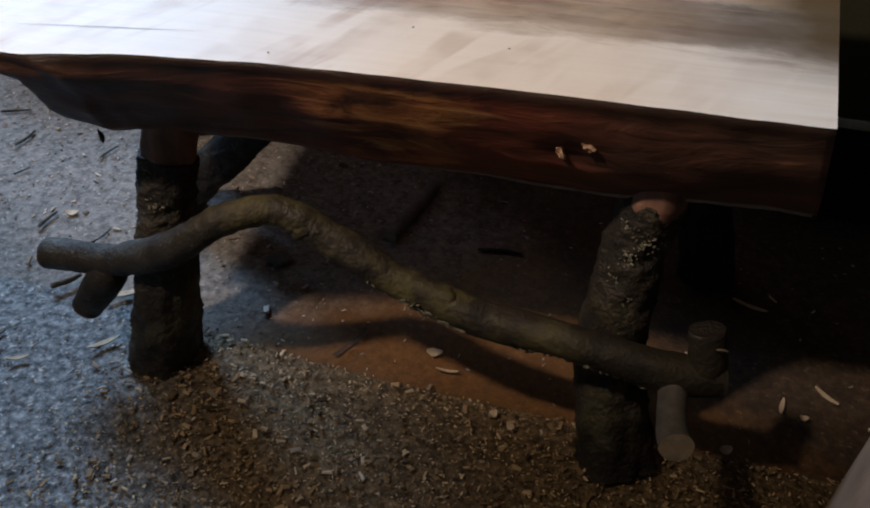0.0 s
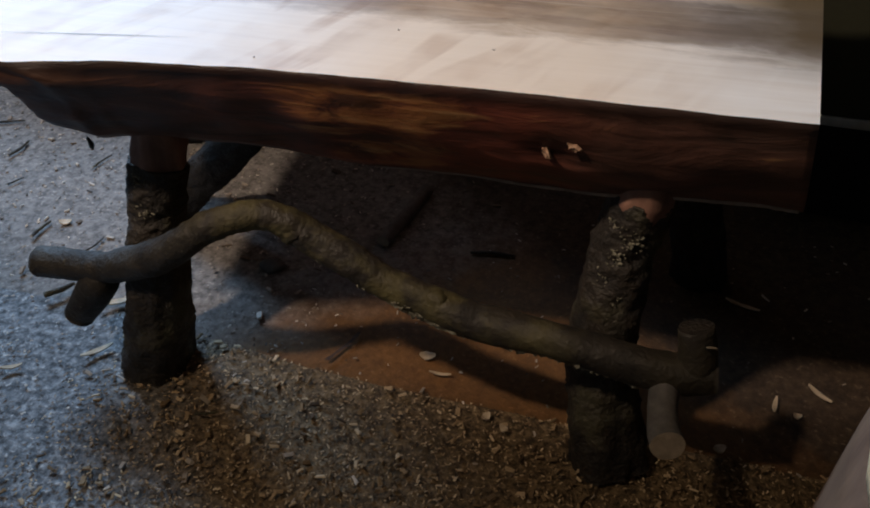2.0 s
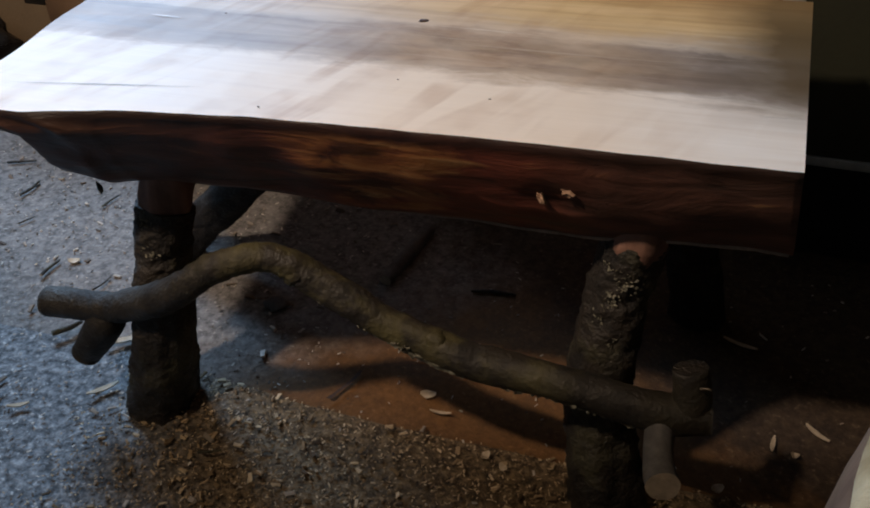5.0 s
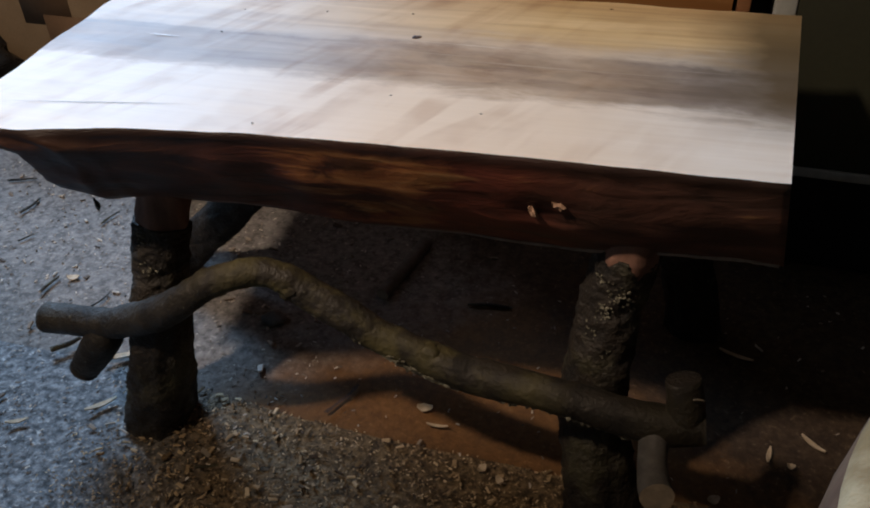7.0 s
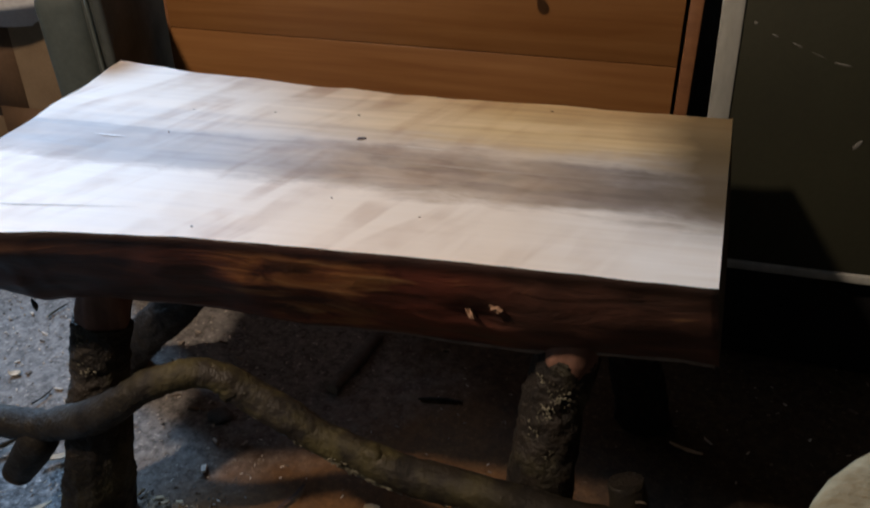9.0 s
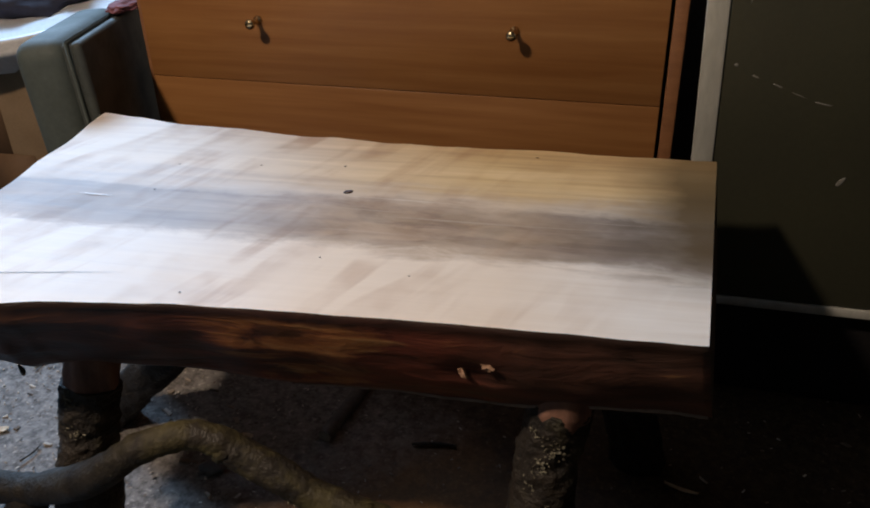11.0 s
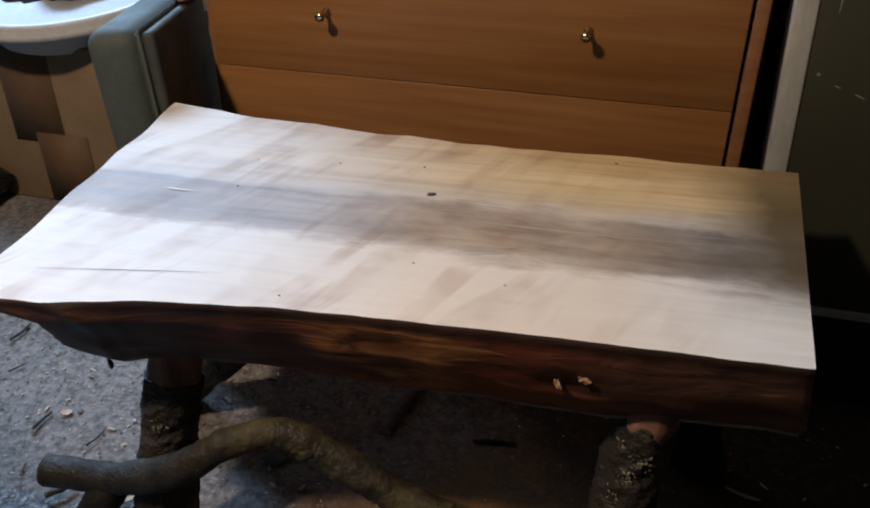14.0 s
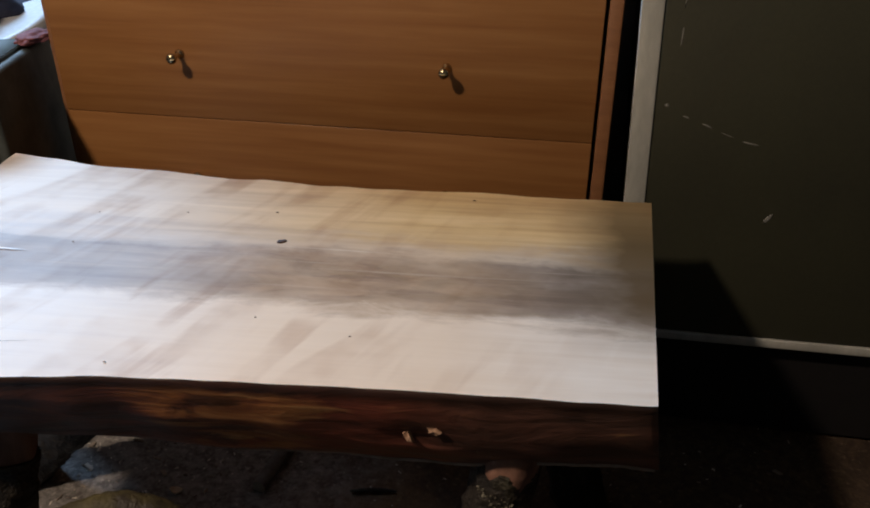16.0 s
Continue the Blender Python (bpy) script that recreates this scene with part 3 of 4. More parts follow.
def arris():
    """The pale sawn lower edge of the slab."""
    rows = []
    for i in range(40):
        u = 0.50 + 0.495 * i / 39
        xm = -0.858 + 0.868 * u
        th = along(THICK, u) + 0.006 * noise.noise((xm * 6, 2, 2))
        yf = along(FRONT, xm) + 0.0025 * noise.noise((xm * 22, 1, 0))
        lump = 0.010 * noise.noise((xm * 4.5, 2.2, 4)) + 0.004 * noise.noise((xm * 14, 7, 6))
        y, z = yf + 0.059 + lump + 0.0024, TOP_Z - th
        xl, xr = -0.842 - 0.085 * y, 0.11 * y + 0.018 * (TOP_Z - z) / 0.12
        rows.append((xl + (xr - xl) * u, y - 0.0005, z + 0.001, 0.0011 + 0.0022 * u * u))
    return tube(rows, 90, 8, 0.3, 60, 2.0, 0.3)


def flake(size, seed, jag=0.45):
    """A torn lump of wood with uneven sides."""
    bm = bmesh.new()
    bmesh.ops.create_icosphere(bm, subdivisions=2, radius=1)
    for v in bm.verts:
        k = 1 + jag * noise.noise(v.co * 1.7 + Vector((seed, seed * 2, 0)))
        v.co = Vector((v.co.x * size[0] * k, v.co.y * size[1] * k, v.co.z * size[2] * k))
    return bm


def set_at(bm, x, y, z, rx=0, ry=0, rz=0):
    bm.transform(pose(x, y, z, rx, ry, rz))
    return bm


def at(ob, x, y, z, rx=0, ry=0, rz=0):
    ob.matrix_basis = pose(x, y, z, rx, ry, rz)
    return ob


part("lower_edge", arris(), [M_ARRIS, M_ARRIS], table, "thin pale sawn lower edge")
at(part("splinter", flake((0.0095, 0.004, 0.0042), 1.0, 0.95), M_TORN, table, "torn pale splinter of a broken twig", False), -0.199, 0.016, 0.421, 0, 25, 0)
at(part("splinter", flake((0.0038, 0.004, 0.0078), 4.0, 0.95), M_TORN, table, "torn pale splinter of a broken twig", False), -0.224, 0.018, 0.410, 0, -30, 0)
at(part("knot", flake((0.0062, 0.0042, 0.0012), 2.0), M_KNOT, table, "small dark knot"), -0.410, 0.262, TOP_Z + 0.0004, 0, 0, 30)
for kx, ky, ks in ((-0.437, 0.339, 0.0035), (-0.551, 0.326, 0.003), (-0.664, 0.313, 0.003), (-0.658, 0.233, 0.003), (-0.392, 0.098, 0.0025), (-0.51, 0.008, 0.0025), (-0.187, 0.404, 0.004), (-0.289, 0.075, 0.0025)):
    at(part("knot", flake((ks * 0.55, ks * 0.3, 0.0005), kx * 10), M_KNOT, table), kx, ky, TOP_Z + 0.0004)
def hairline(x, y, dx, dy, n, w, z):
    """A fine line on the top, n pieces long, tapering to both ends."""
    bm = bmesh.new()
    for i in range(n):
        cx, cy = x + dx * i, y + dy * i + 0.0008 * noise.noise((i * 0.7, 0, 0))
        k = w * math.sin(math.pi * (i + 0.5) / n)
        bm.faces.new([bm.verts.new((cx + a, cy + b, z)) for a, b in ((0, -k), (dx, dy - k), (dx, dy + k), (0, k))])
    return bm


part("pale_streak", hairline(-0.748, 0.2075, 0.0065, -0.0002, 7, 0.0013, TOP_Z + 0.0013), M_STREAK, table, "short pale streak", False)
bm = hairline(-0.800, -0.001, 0.0125, 0.0021, 17, 0.0005, TOP_Z + 0.0010)
part("crack", bm, M_KNOT, table, "thin dark drying crack")


def leg(rows, seed, shaved=0.0, bark=None):
    """A leg of barked limb; its shaved head reaches up into the slab."""
    l = part("leg", tube(rows, 110, 44, 0.13, 36, seed, 0.20), [bark or M_BARK_D, M_BARK_D], table)
    if shaved:
        a, b = Vector(rows[0][:3]), Vector(rows[1][:3])
        d = (a - b).normalized()
        r = rows[0][3]
        part("tenon", tube([(*(a - d * 0.03), r * 0.80), (*(a - d * 0.004), r * 0.98), (*(a + d * 0.02), r * 0.95), (*(a + d * shaved), r * 0.88)], 24, 28, 0.12, 26, seed + 3, 0.16), [M_TENON, M_CUT], l, "shaved reddish tenon")
    return l


LEG_LEFT = [(-0.693, 0.066, 0.297, 0.033), (-0.704, 0.05, 0.23, 0.0345), (-0.714, 0.028, 0.135, 0.041), (-0.735, 0.005, -0.004, 0.049)]
LEG_RIGHT = [(-0.125, 0.074, 0.337, 0.034), (-0.139, 0.060, 0.25, 0.034), (-0.141, 0.030, 0.12, 0.039), (-0.114, -0.008, -0.004, 0.046)]
leg(LEG_LEFT, 1.0, 0.085)
leg(LEG_RIGHT, 5.0, 0.075)
# rear legs take the bark darkened for shade
leg([(-0.560, 0.30, 0.372, 0.030), (-0.715, 0.30, 0.185, 0.032), (-0.82, 0.30, 0.078, 0.034), (-0.895, 0.305, -0.004, 0.038)], 9.0, 0.0, M_BARK_SHADE)
leg([(-0.095, 0.34, 0.372, 0.034), (-0.055, 0.345, 0.20, 0.035), (-0.03, 0.35, 0.10, 0.037), (-0.01, 0.36, -0.004, 0.040)], 13.0, 0.0, M_BARK_SHADE)

BRANCH = [(-0.872, 0.012, 0.148, 0.0211), (-0.824, 0.01, 0.155, 0.0205), (-0.768, 0.004, 0.165, 0.0205), (-0.717, -0.004, 0.188, 0.0215), (-0.669, -0.012, 0.216, 0.0209), (-0.632, -0.014, 0.243, 0.0195),
          (-0.599, -0.008, 0.268, 0.0186), (-0.569, 0.0, 0.280, 0.0175), (-0.541, 0.012, 0.283, 0.0172), (-0.514, 0.018, 0.276, 0.0178), (-0.489, 0.02, 0.259, 0.0197), (-0.459, 0.018, 0.245, 0.0205),
          (-0.432, 0.015, 0.233, 0.0202), (-0.406, 0.013, 0.218, 0.0195), (-0.372, 0.01, 0.205, 0.0198), (-0.338, 0.007, 0.196, 0.0208), (-0.305, 0.003, 0.189, 0.0212), (-0.272, 0.0, 0.186, 0.0212),
          (-0.233, -0.005, 0.187, 0.0206), (-0.189, -0.012, 0.190, 0.0200), (-0.146, -0.016, 0.187, 0.0208), (-0.099, -0.02, 0.183, 0.0218), (-0.058, -0.02, 0.182, 0.0222), (-0.022, -0.02, 0.187, 0.0190)]
branch = part("stretcher", tube(BRANCH, 200, 32, 0.085, 30, 2.0, 0.10), [M_BARK_G, M_CUT], table, "crooked mossy branch")
part("stub", tube([(-0.762, 0.006, 0.166, 0.012), (-0.776, 0.003, 0.147, 0.024), (-0.797, -0.002, 0.117, 0.0235), (-0.822, -0.008, 0.081, 0.0205)], 12, 18, 0.08, 22, 3.0, 0.12), [M_BARK_G, M_CUT], branch, "sawn side branch")
part("stub", tube([(-0.072, -0.015, 0.178, 0.0165), (-0.073, -0.055, 0.166, 0.0150), (-0.070, -0.085, 0.163, 0.0158), (-0.066, -0.106, 0.166, 0.0168)], 24, 22, 0.08, 22, 7.0, 0.12), [M_BARE, M_CUT], branch, "bare grey sawn side branch")
part("stub", tube([(-0.042, -0.02, 0.185, 0.021), (-0.046, -0.012, 0.212, 0.020), (-0.053, -0.004, 0.238, 0.0185)], 10, 18, 0.08, 22, 8.0, 0.12), [M_BARK_G, M_BARK_D], branch, "sawn side branch")


def moss(rows, count, seed, reach, low, high, aim, size=1.0):
    """Crumbs of moss and lichen clinging to a limb, in clusters between two shares of its length."""
    rng = random.Random(seed)
    bm = bmesh.new()
    line = spline(rows, 300)
    spots = [(rng.uniform(low, high), rng.gauss(aim, 13)) for _ in range(max(4, count // 14))]
    for _ in range(count):
        u, mid = rng.choice(spots)
        r = line[max(0, min(299, int((u + rng.gauss(0, 0.012)) * 299)))]
        a = radians(mid + rng.gauss(0, 11))
        p = Vector(r[:3]) + reach(a) * r[3] * 1.0
        k = size * rng.uniform(0.0009, 0.0030) * (1.5 if rng.random() < 0.1 else 1)
        g = bmesh.ops.create_icosphere(bm, subdivisions=1, radius=1, matrix=Matrix.Translation(p) @ Matrix.Rotation(rng.uniform(0, 3), 4, (0.3, 1, 0.5)) @ Matrix.Diagonal((k * rng.uniform(1, 2.2), k, k * rng.uniform(0.5, 1.1), 1)))
        for v in g["verts"]:
            v.co += Vector((rng.uniform(-1, 1), rng.uniform(-1, 1), rng.uniform(-1, 1))) * k * 0.4
    return bm


def below(a):
    return Vector((0, -math.cos(a), math.sin(a)))


def around(a):
    return Vector((math.sin(a), -math.cos(a), 0))


tagged(part("moss", moss(BRANCH, 300, 4, below, 0.42, 0.95, -68), M_MOSS, branch, "", False), "pale crumbs of moss and lichen", kind="stuff")
tagged(part("moss", moss(BRANCH, 260, 21, below, 0.60, 0.72, -58), M_MOSS, branch, "", False), "pale crumbs of moss and lichen", kind="stuff")
tagged(part("moss", moss(LEG_RIGHT, 150, 9, around, 0.08, 0.42, -10, 0.55), M_MOSS, table, "", False), "pale flakes of lichen on the leg", kind="stuff")
tagged(part("moss", moss(LEG_LEFT, 80, 12, around, 0.02, 0.30, -5, 0.55), M_MOSS, table, "", False), "pale flakes of lichen on the leg", kind="stuff")
part("burl", set_at(flake((0.014, 0.013, 0.012), 3.3, 0.6), -0.331, 0.002, 0.208, 0, 20, 0), M_BARK_G, branch, "small mossy burl")
part("burl", set_at(flake((0.016, 0.019, 0.017), 5.1), -0.500, 0.016, 0.266, 0, 40, 0), M_BARK_G, branch, "small mossy burl")
at(part("bark_scrap", flake((0.003, 0.003, 0.012), 6.0), M_BARK_D, table, "loose strip of bark"), -0.74, 0.02, 0.343, 20, 15, 0)

bm = bmesh.new()
for i in range(11):
    a0, a1 = radians(-20 + 26 * i), radians(-20 + 26 * (i + 1))
    for k, (r0, r1) in enumerate(((0.0046, 0.0060),)):
        q = [bm.verts.new((math.cos(a) * rr, dy, math.sin(a) * rr)) for a, rr in ((a0, r0), (a0, r1), (a1, r1), (a1, r0)) for dy in (-0.001, 0.001)]
        for f in ((0, 2, 4, 6), (1, 7, 5, 3), (2, 3, 5, 4), (0, 6, 7, 1)):
            bm.faces.new([q[j] for j in f])
at(part("bark_curl", bm, M_CUT, table, "small pale curl of bark"), -0.0365, -0.0265, 0.232, 35, 0, 0)


# ---- chest of drawers ----
CHEST = pose(0.008, 0.645, 0, 0, 0, -3.7)
chest = thing("chest_of_drawers", "orange veneered chest of drawers with small brass knobs", "chest of drawers", CHEST)
W, D, HT = 0.930, 0.42, 0.735
part("side_panel", box(-0.020, 0.0, -0.004, D, 0, HT, 0.0015), M_CHEST_EDGE, chest)
part("side_panel", box(-W, -W + 0.006, 0.0, D, 0, HT, 0.001), M_CHEST_EDGE, chest)
part("top_panel", box(-W - 0.01, 0.01, -0.012, D, HT, HT + 0.02, 0.002), M_CHEST, chest)
part("back_panel", box(-W + 0.021, -0.021, D - 0.01, D - 0.002, 0.0, HT - 0.001), M_CHEST_EDGE, chest)
part("recess", box(-W + 0.021, -0.021, 0.02, 0.03, 0.0, HT - 0.001), M_GAP, chest)
JOINTS = (0.06, 0.26, 0.476, HT - 0.004)
for z0, z1 in zip(JOINTS, JOINTS[1:]):
    d = part("drawer", box(-W + 0.007, -0.026, -0.002, 0.018, z0 + 0.0006, z1 - 0.0006, 0.0008), M_CHEST, chest)
    for kx in (-0.699, -0.258):
        kz = z0 + 0.108 if z0 > 0.3 else (z0 + z1) / 2
        k = part("knob", lathe([(0.008, 0.0), (0.0075, 0.003), (0.004, 0.005), (0.0038, 0.022), (0.0072, 0.026), (0.0088, 0.030), (0.0078, 0.034), (0.0035, 0.036)], 20), M_BRASS, d, "small brass knob")
        at(k, kx, -0.002, kz, 90)


# ---- dark metal cabinet with pale edge strips ----
PANEL = pose(0.047, 0.548, -0.006, 0, -2.0, -6)
locker = thing("metal_cabinet", "dark olive metal cabinet with pale edge strips, scratched", "cabinet", PANEL)
part("door", box(0.028, 0.95, 0.0, 0.03, 0.208, 1.7, 0.003), M_OLIVE, locker)
part("edge_strip", box(-0.003, 0.0275, -0.002, 0.03, 0.192, 1.7, 0.002), M_PALE, locker, "pale grey strip along the edge")
part("bottom_strip", box(0.028, 0.95, -0.002, 0.03, 0.192, 0.2075, 0.002), M_PALE, locker, "pale grey strip along the lower edge")
part("body", box(0.0, 0.95, 0.031, 0.5, 0.007, 1.7, 0.003), M_BLACK, locker, "black cabinet body")
for sx, sz, sl, sr, sw in ((0.044, 0.580, 0.003, 0, 0.0024), (0.071, 0.564, 0.005, 20, 0.0013), (0.102, 0.552, 0.008, 24, 0.0012), (0.130, 0.540, 0.010, 22, 0.0006), (0.162, 0.529, 0.013, 12, 0.0014), (0.055, 0.735, 0.020, 95, 0.0014), (0.054, 0.675, 0.012, 92, 0.0012), (0.203, 0.416, 0.0095, -55, 0.0034)):
    at(part("scratch", flake((sl, 0.0007, sw), sx * 30), M_SCRATCH, locker), sx, 0.0, sz, 0, sr, 0)


# ---- case, box, basin, odds and ends ----
case = thing("tool_case", "dusty green plastic tool case standing on end", "tool case", pose(-0.972, 0.675, 0.009, 0, -3, 10))
part("shell", box(-0.066, 0.026, -0.165, 0.105, 0.0, 0.576, 0.030, 5), M_CASE, case)
part("shell", box(0.036, 0.054, -0.162, 0.105, 0.0, 0.572, 0.008, 4), M_CASE_D, case)
part("seam_rib", box(0.020, 0.040, -0.160, 0.100, 0.008, 0.570, 0.006, 3), M_CASE_D, case)
part("seam_rib", box(0.028, 0.034, -0.166, 0.100, 0.008, 0.576, 0.003, 2), M_CASE, case)

carton = thing("cardboard_box", "brown cardboard box sealed with parcel tape", "box", pose(-1.47, 1.12, 0.006, 0, 0, -2))
part("body", box(-0.34, 0.34, -0.18, 0.2, 0.0, 0.40, 0.004), M_CARD, carton)
part("tape", box(-0.13, 0.01, -0.1815, -0.1803, 0.16, 0.401), M_TAPE, carton, "shiny brown parcel tape")
part("tape", box(-0.07, 0.07, -0.1828, -0.1816, 0.003, 0.185), M_TAPE, carton, "shiny brown parcel tape")

basin = thing("plastic_basin", "white plastic basin lying tilted on the cardboard box", "basin", pose(-1.475, 1.12, 0.505, 10, 0, 0))
part("bowl", lathe([(0.17, -0.095), (0.215, -0.080), (0.254, 0.006), (0.275, 0.012), (0.275, 0.017), (0.248, 0.012), (0.208, -0.068), (0.17, -0.085)], 56), M_WHITE, basin)
part("rim", lathe([(0.2755, 0.010), (0.286, 0.009), (0.288, -0.012), (0.298, -0.012), (0.300, 0.004), (0.295, 0.007), (0.299, 0.020), (0.287, 0.027), (0.2755, 0.022)], 64), M_WHITE, basin, "rolled double rim")


def crumple(rx, ry, rz, seed, freq=2.6, amp=0.35):
    bm = bmesh.new()
    bmesh.ops.create_icosphere(bm, subdivisions=4, radius=1)
    for v in bm.verts:
        k = 1 + amp * noise.noise(v.co * freq + Vector((seed, 0, 0))) + 0.4 * amp * abs(noise.noise(v.co * freq * 2.3 + Vector((0, seed, 0))))
        c = v.co * k
        v.co = Vector((c.x * rx, c.y * ry, max(c.z * rz, -rz * 0.55)))
    return bm


tagged(at(part("bin_bag", crumple(0.13, 0.12, 0.09, 3.0), M_BAG), -1.80, 0.90, 0.055), "crumpled black plastic bag on the floor", "bag")
tagged(at(part("dark_cloth", crumple(0.225, 0.20, 0.10, 8.0), M_NAVY), -1.46, 1.17, 0.505), "bunched navy cloth in the white basin", "cloth")
tagged(at(part("pink_cloth", crumple(0.024, 0.045, 0.010, 5.0), M_PINK), -0.962, 0.735, 0.592), "faded pink rag on the tool case", "cloth")

# ---- log stool ----
def log_rings(prof, radius, z_noise):
    bm = bmesh.new()
    n, rings = 64, []
    for r, z in prof:
        ring = []
        for k in range(n):
            a = 2 * math.pi * k / n
            q = Vector((math.cos(a), math.sin(a), z * 2))
            f = radius * r * (1 + 0.035 * noise.noise(q * 1.4) + 0.014 * noise.noise(q * 6))
            ring.append(bm.verts.new((f * math.cos(a), f * math.sin(a), z + z_noise * noise.noise((q.x * r * 4, q.y * r * 4, 0)))))
        rings.append(ring)
    for a, b in zip(rings, rings[1:]):
        for k in range(n):
            bm.faces.new((a[k], a[(k + 1) % n], b[(k + 1) % n], b[k]))
    bm.faces.new(rings[-1])
    bm.faces.new(rings[0])
    return bm


stool = thing("log_stool", "pale rough-hewn log stool with peeled sides", "stool", pose(0.285, -0.323, -0.018))
part("trunk", log_rings([(1.02, 0.0), (1.03, 0.1), (1.02, 0.25), (1.01, 0.39), (1.0, 0.425)], 0.271, 0.0), M_STUMP_BARK, stool, "peeled reddish side")
part("hewn_top", log_rings([(0.99, 0.4255), (1.0, 0.436), (0.985, 0.447), (0.95, 0.452), (0.75, 0.453), (0.5, 0.452), (0.25, 0.453), (0.02, 0.452)], 0.271, 0.004), M_STUMP, stool, "rough-hewn pale top")


# ---- stick and chips ----
tagged(part("stick", tube([(-0.47, 0.47, 0.018, 0.012), (-0.485, 0.39, 0.017, 0.012), (-0.503, 0.315, 0.016, 0.011)], 14, 10, 0.1, 20, 4.0, 0.1), [M_BARE, M_CUT]), "short stick lying on the floor under the table", "stick")


TWIGS = [(-1.264, 0.426, 0.055, 84, 0.003), (-1.345, 0.510, 0.059, 21, 0.0025), (-1.067, 0.217, 0.044, 82, 0.003), (-0.945, 0.091, 0.046, 51, 0.005), (-0.958, 0.202, 0.041, 76, 0.002), (-1.083, 0.424, 0.048, 77, 0.002), (-1.20, 0.33, 0.03, 60, 0.002), (-1.12, 0.10, 0.05, 35, 0.002), (-0.97, -0.05, 0.04, 70, 0.002), (-0.62, -0.07, 0.03, 20, 0.002)]


def twig(x, y, l, a, rad, seed):
    h = Vector((math.cos(radians(a)), math.sin(radians(a)), 0)) * l / 2
    c = Vector((x, y, 0.009 + rad))
    k = Vector((-h.y, h.x, 0)) * 0.15 * math.sin(seed * 3)
    rows = [(*(c - h), rad), (*(c + k), rad * 0.9), (*(c + h), rad * 0.6)]
    return tagged(part("twig", tube(rows, 8, 6, 0.2, 60, seed, 0.2), [M_BARK_D, M_CUT]), "thin dark twig on the dusty floor", "twig", "twigs on the floor")


for tx, ty, tl, ta, tr in TWIGS:
    twig(tx, ty, tl, ta, tr, tx * 7)


def chip(l, w, h, curl, seed):
    """A curled flake of wood."""
    bm = bmesh.new()
    n = 5
    rows = []
    for i in range(n + 1):
        s = i / n - 0.5
        ww = w * (1 - 0.7 * abs(2 * s) ** 2) * (1 + 0.3 * noise.noise((seed, i, 0)))
        z = curl * s * s * 4
        rows.append([bm.verts.new((l * s, dy * ww, z + dz)) for dy, dz in ((-0.5, 0), (0.5, 0), (0.5, h), (-0.5, h))])
    for a, b in zip(rows, rows[1:]):
        for k in range(4):
            bm.faces.new((a[k], a[(k + 1) % 4], b[(k + 1) % 4], b[k]))
    bm.faces.new(rows[0])
    bm.faces.new(rows[-1])
    return bm


M_CHIP_L = mottled("pale_chip_wood", (0.46, 0.36, 0.24), (0.66, 0.56, 0.42), 80, 0.75)
BIG = [(-0.822, -0.004, 0.045, 0.008, 50), (-0.370, 0.096, 0.022, 0.014, 10), (-0.271, 0.013, 0.014, 0.010, 60), (-0.345, 0.068, 0.030, 0.004, 5), (-1.04, 0.245, 0.020, 0.012, 20), (-0.245, 0.0, 0.012, 0.009, -30),
       (0.143, 0.153, 0.035, 0.006, -40), (0.086, 0.12, 0.028, 0.006, 80), (0.112, 0.108, 0.010, 0.008, 0), (0.016, 0.032, 0.016, 0.012, 30), (-0.79, 0.03, 0.020, 0.012, 10), (-0.85, 0.09, 0.05, 0.010, 30), (0.051, 0.304, 0.05, 0.006, -15), (-0.63, 0.30, 0.02, 0.013, 0), (-0.92, -0.06, 0.03, 0.006, 30)]
for i, (x, y, l, w, a) in enumerate(BIG):
    z = 0.0085 if y > sheet_edge(x) else 0.0065
    tagged(at(part("wood_chip", chip(l, w, 0.0022, 0.003, i * 1.7), M_CHIP_L, None, "", False), x, y, z, 4, 3, a), "pale flake of wood on the floor", "wood chip", "chips on the floor")


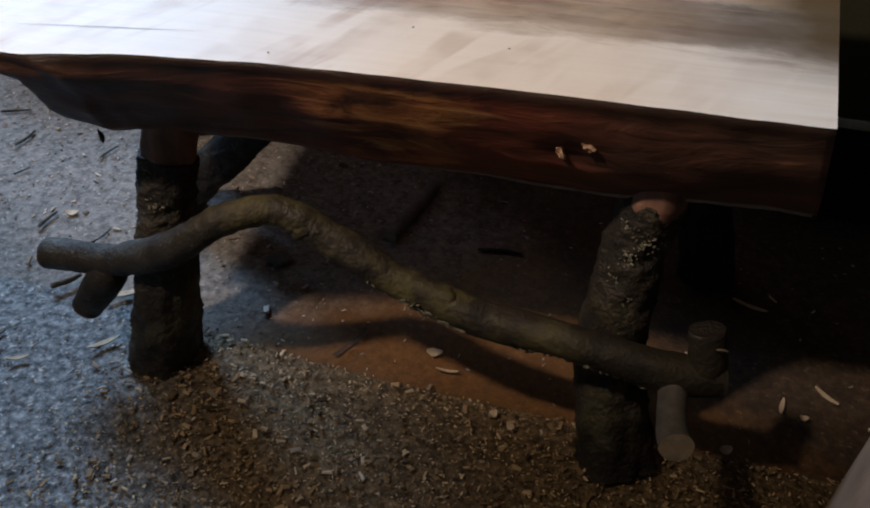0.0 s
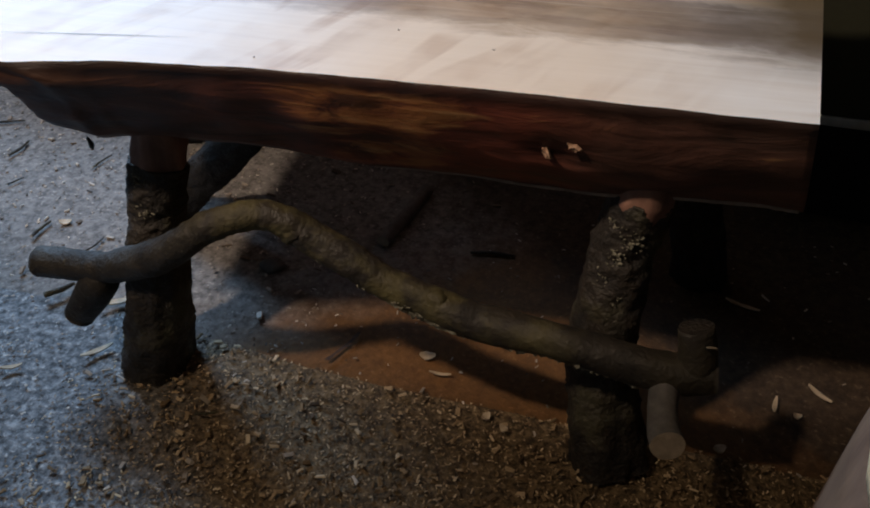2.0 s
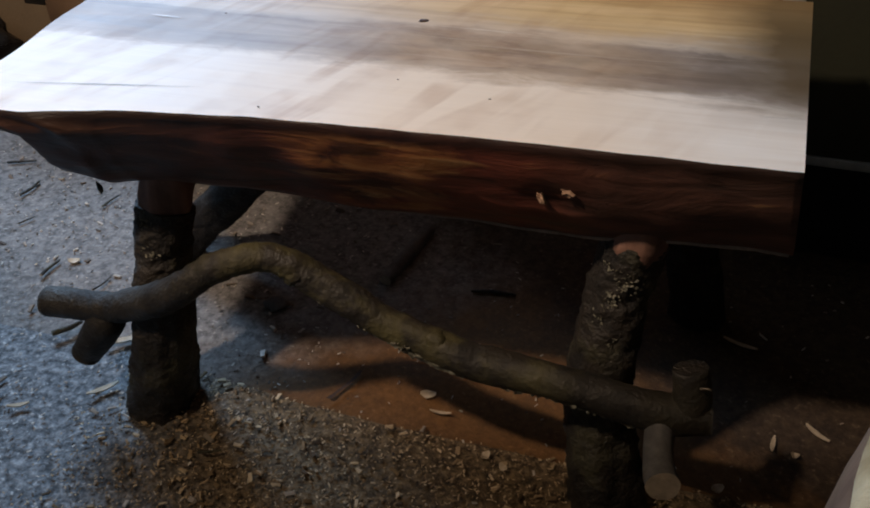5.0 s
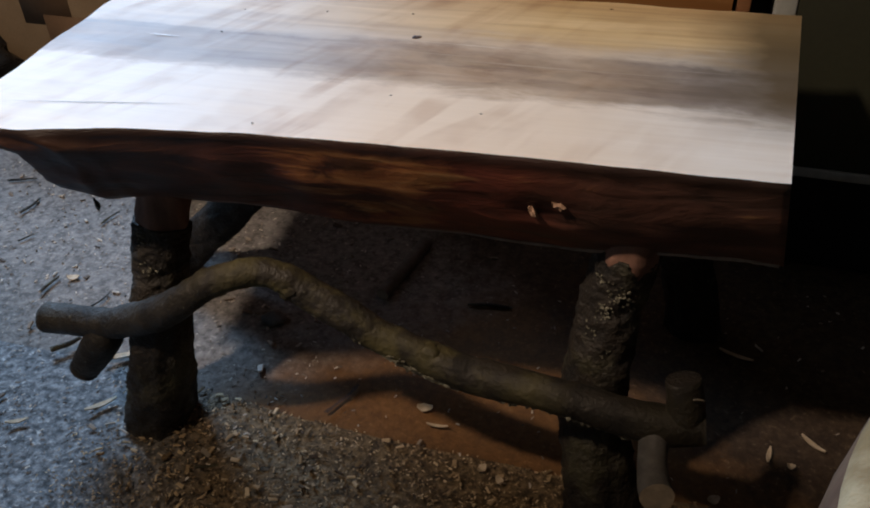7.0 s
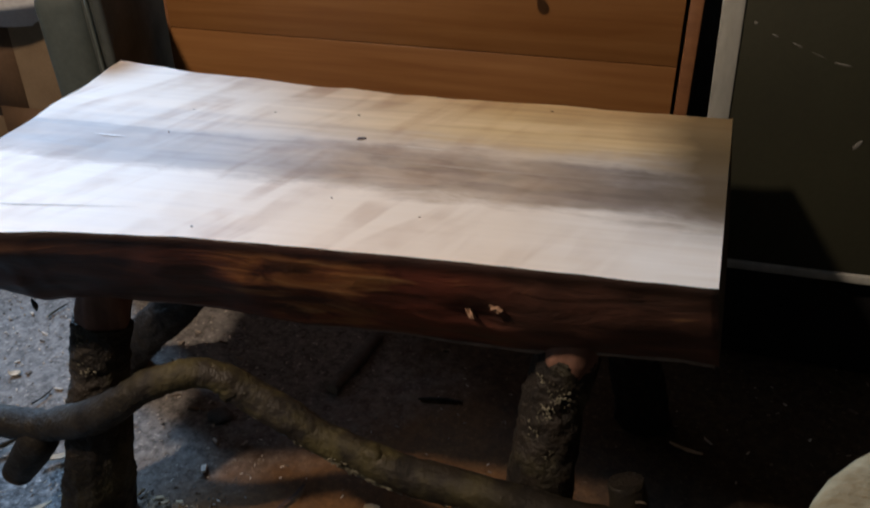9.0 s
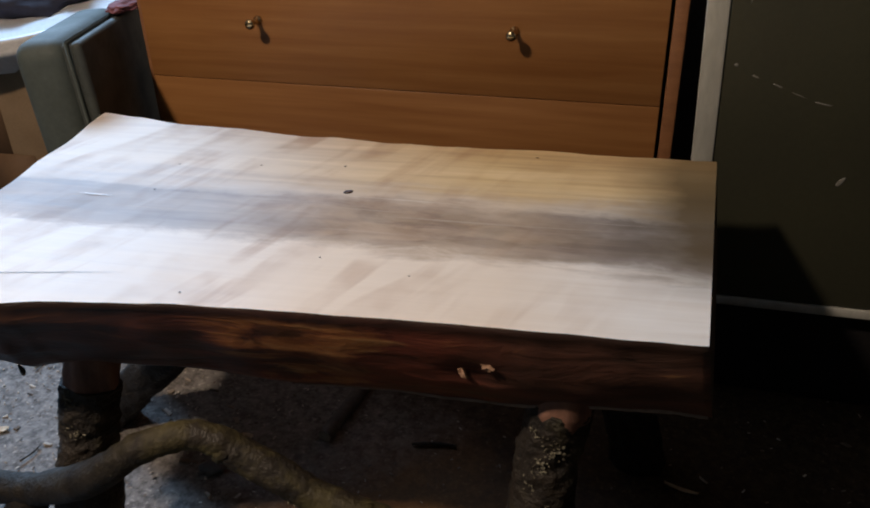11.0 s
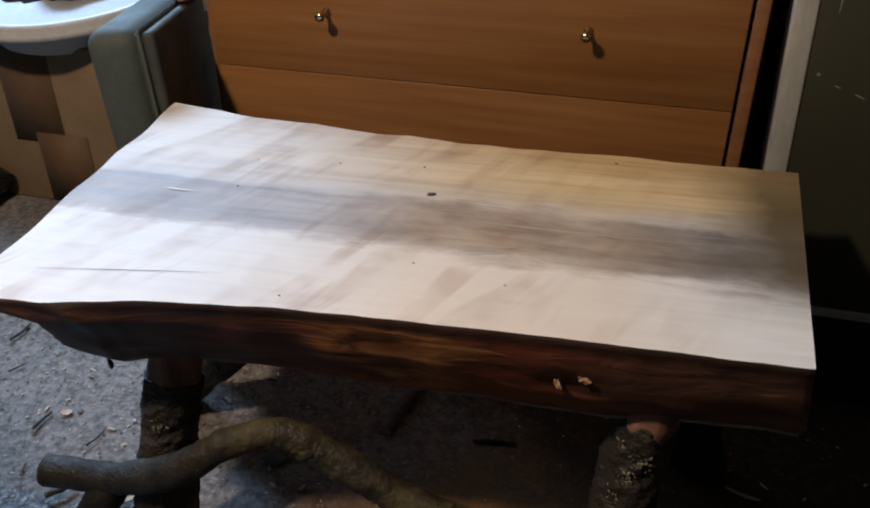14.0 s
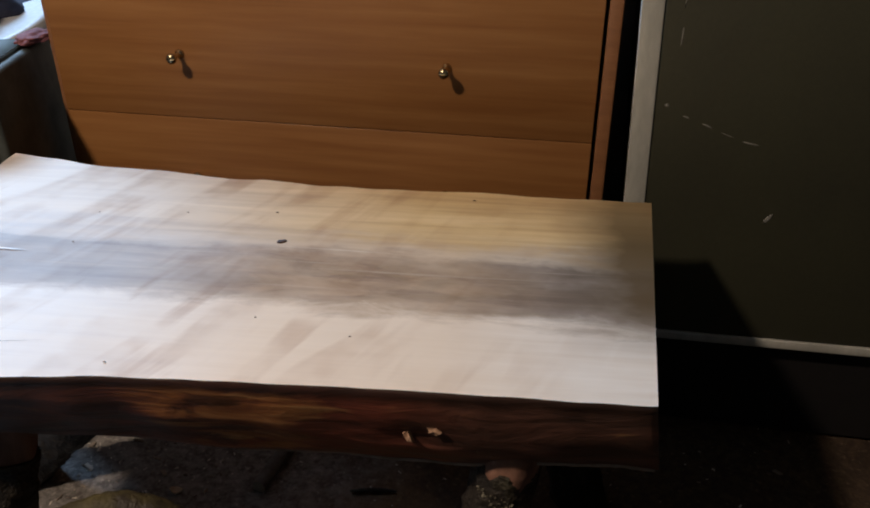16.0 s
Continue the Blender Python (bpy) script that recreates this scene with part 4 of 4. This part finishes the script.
def scatter(count, x0, x1, y0, y1, size, seed, keep, mat=None):
    rng = random.Random(seed)
    verts, faces = [], []
    for _ in range(count):
        x, y = rng.uniform(x0, x1), rng.uniform(y0, y1)
        if rng.random() > keep(x, y):
            continue
        l = size * rng.uniform(0.5, 1.0) * (2.6 if rng.random() < 0.06 else 1)
        w, h = l * rng.uniform(0.18, 0.6), l * rng.uniform(0.08, 0.22)
        m = pose(x, y, (0.0075 if y > sheet_edge(x) else 0.0045) + h * 0.4, rng.uniform(-25, 25), rng.uniform(-25, 25), rng.uniform(0, 360))
        b = len(verts)
        for dx, dy, dz in ((-1, -0.6, -1), (1, -1, -1), (0.8, 1, -1), (-0.9, 0.7, -1), (-0.8, -0.6, 1), (0.9, -0.7, 0.8), (0.7, 0.8, 1), (-0.8, 0.7, 0.7)):
            verts.append(m @ Vector((dx * l / 2, dy * w / 2, dz * h / 2)))
        faces += [[b + i for i in f] for f in ((3, 2, 1, 0), (4, 5, 6, 7), (0, 1, 5, 4), (1, 2, 6, 5), (2, 3, 7, 6), (3, 0, 4, 7))]
    me = bpy.data.meshes.new("shavings")
    me.from_pydata(verts, [], faces)
    me.materials.append(mat or M_CHIP)
    return tagged(new("shavings", me), "wood shavings and bark crumbs scattered over the floor", "shavings", kind="stuff")


scatter(21000, -0.85, 0.35, -0.5, 0.1, 0.0056, 3, lambda x, y: (1.0 if y < sheet_edge(x) else 0.0) * min(1, max(0.05, (x + 0.86) * 6)))
scatter(7500, -1.5, 0.35, -0.6, 1.0, 0.0075, 5, lambda x, y: 0.9 if x < -0.55 else 0.15, M_FLAKE)


# ---- seam, stone and bark strip under the table ----
def seam(rows, w, z):
    """A narrow dark gap along rows of (x, y)."""
    bm = bmesh.new()
    pts = spline(rows, 16)
    left, right = [], []
    for i, (x, y) in enumerate(pts):
        k = w * (0.6 + 0.7 * abs(noise.noise((i * 0.6, x * 9, 0))))
        left.append(bm.verts.new((x - k, y, z)))
        right.append(bm.verts.new((x + k, y, z)))
    for i in range(15):
        bm.faces.new((left[i], right[i], right[i + 1], left[i + 1]))
    return bm


part("seam", seam([(-0.503, 0.056), (-0.493, 0.075), (-0.482, 0.098), (-0.476, 0.118)], 0.0036, 0.0088), M_KNOT, sheet, "dark worn gap")
tagged(at(part("stone", flake((0.019, 0.015, 0.009), 2.7, 0.6), M_STONE), -0.655, 0.222, 0.012, 0, 0, 20), "dark grey stone on the floor under the table", "stone")
tagged(part("bark_strip", tube([(-0.362, 0.328, 0.010, 0.002), (-0.325, 0.334, 0.011, 0.0035), (-0.290, 0.336, 0.010, 0.002)], 14, 8, 0.2, 40, 3.0, 0.2), [M_BARK_D, M_BARK_D]), "dark strip of bark on the floor", "bark strip")
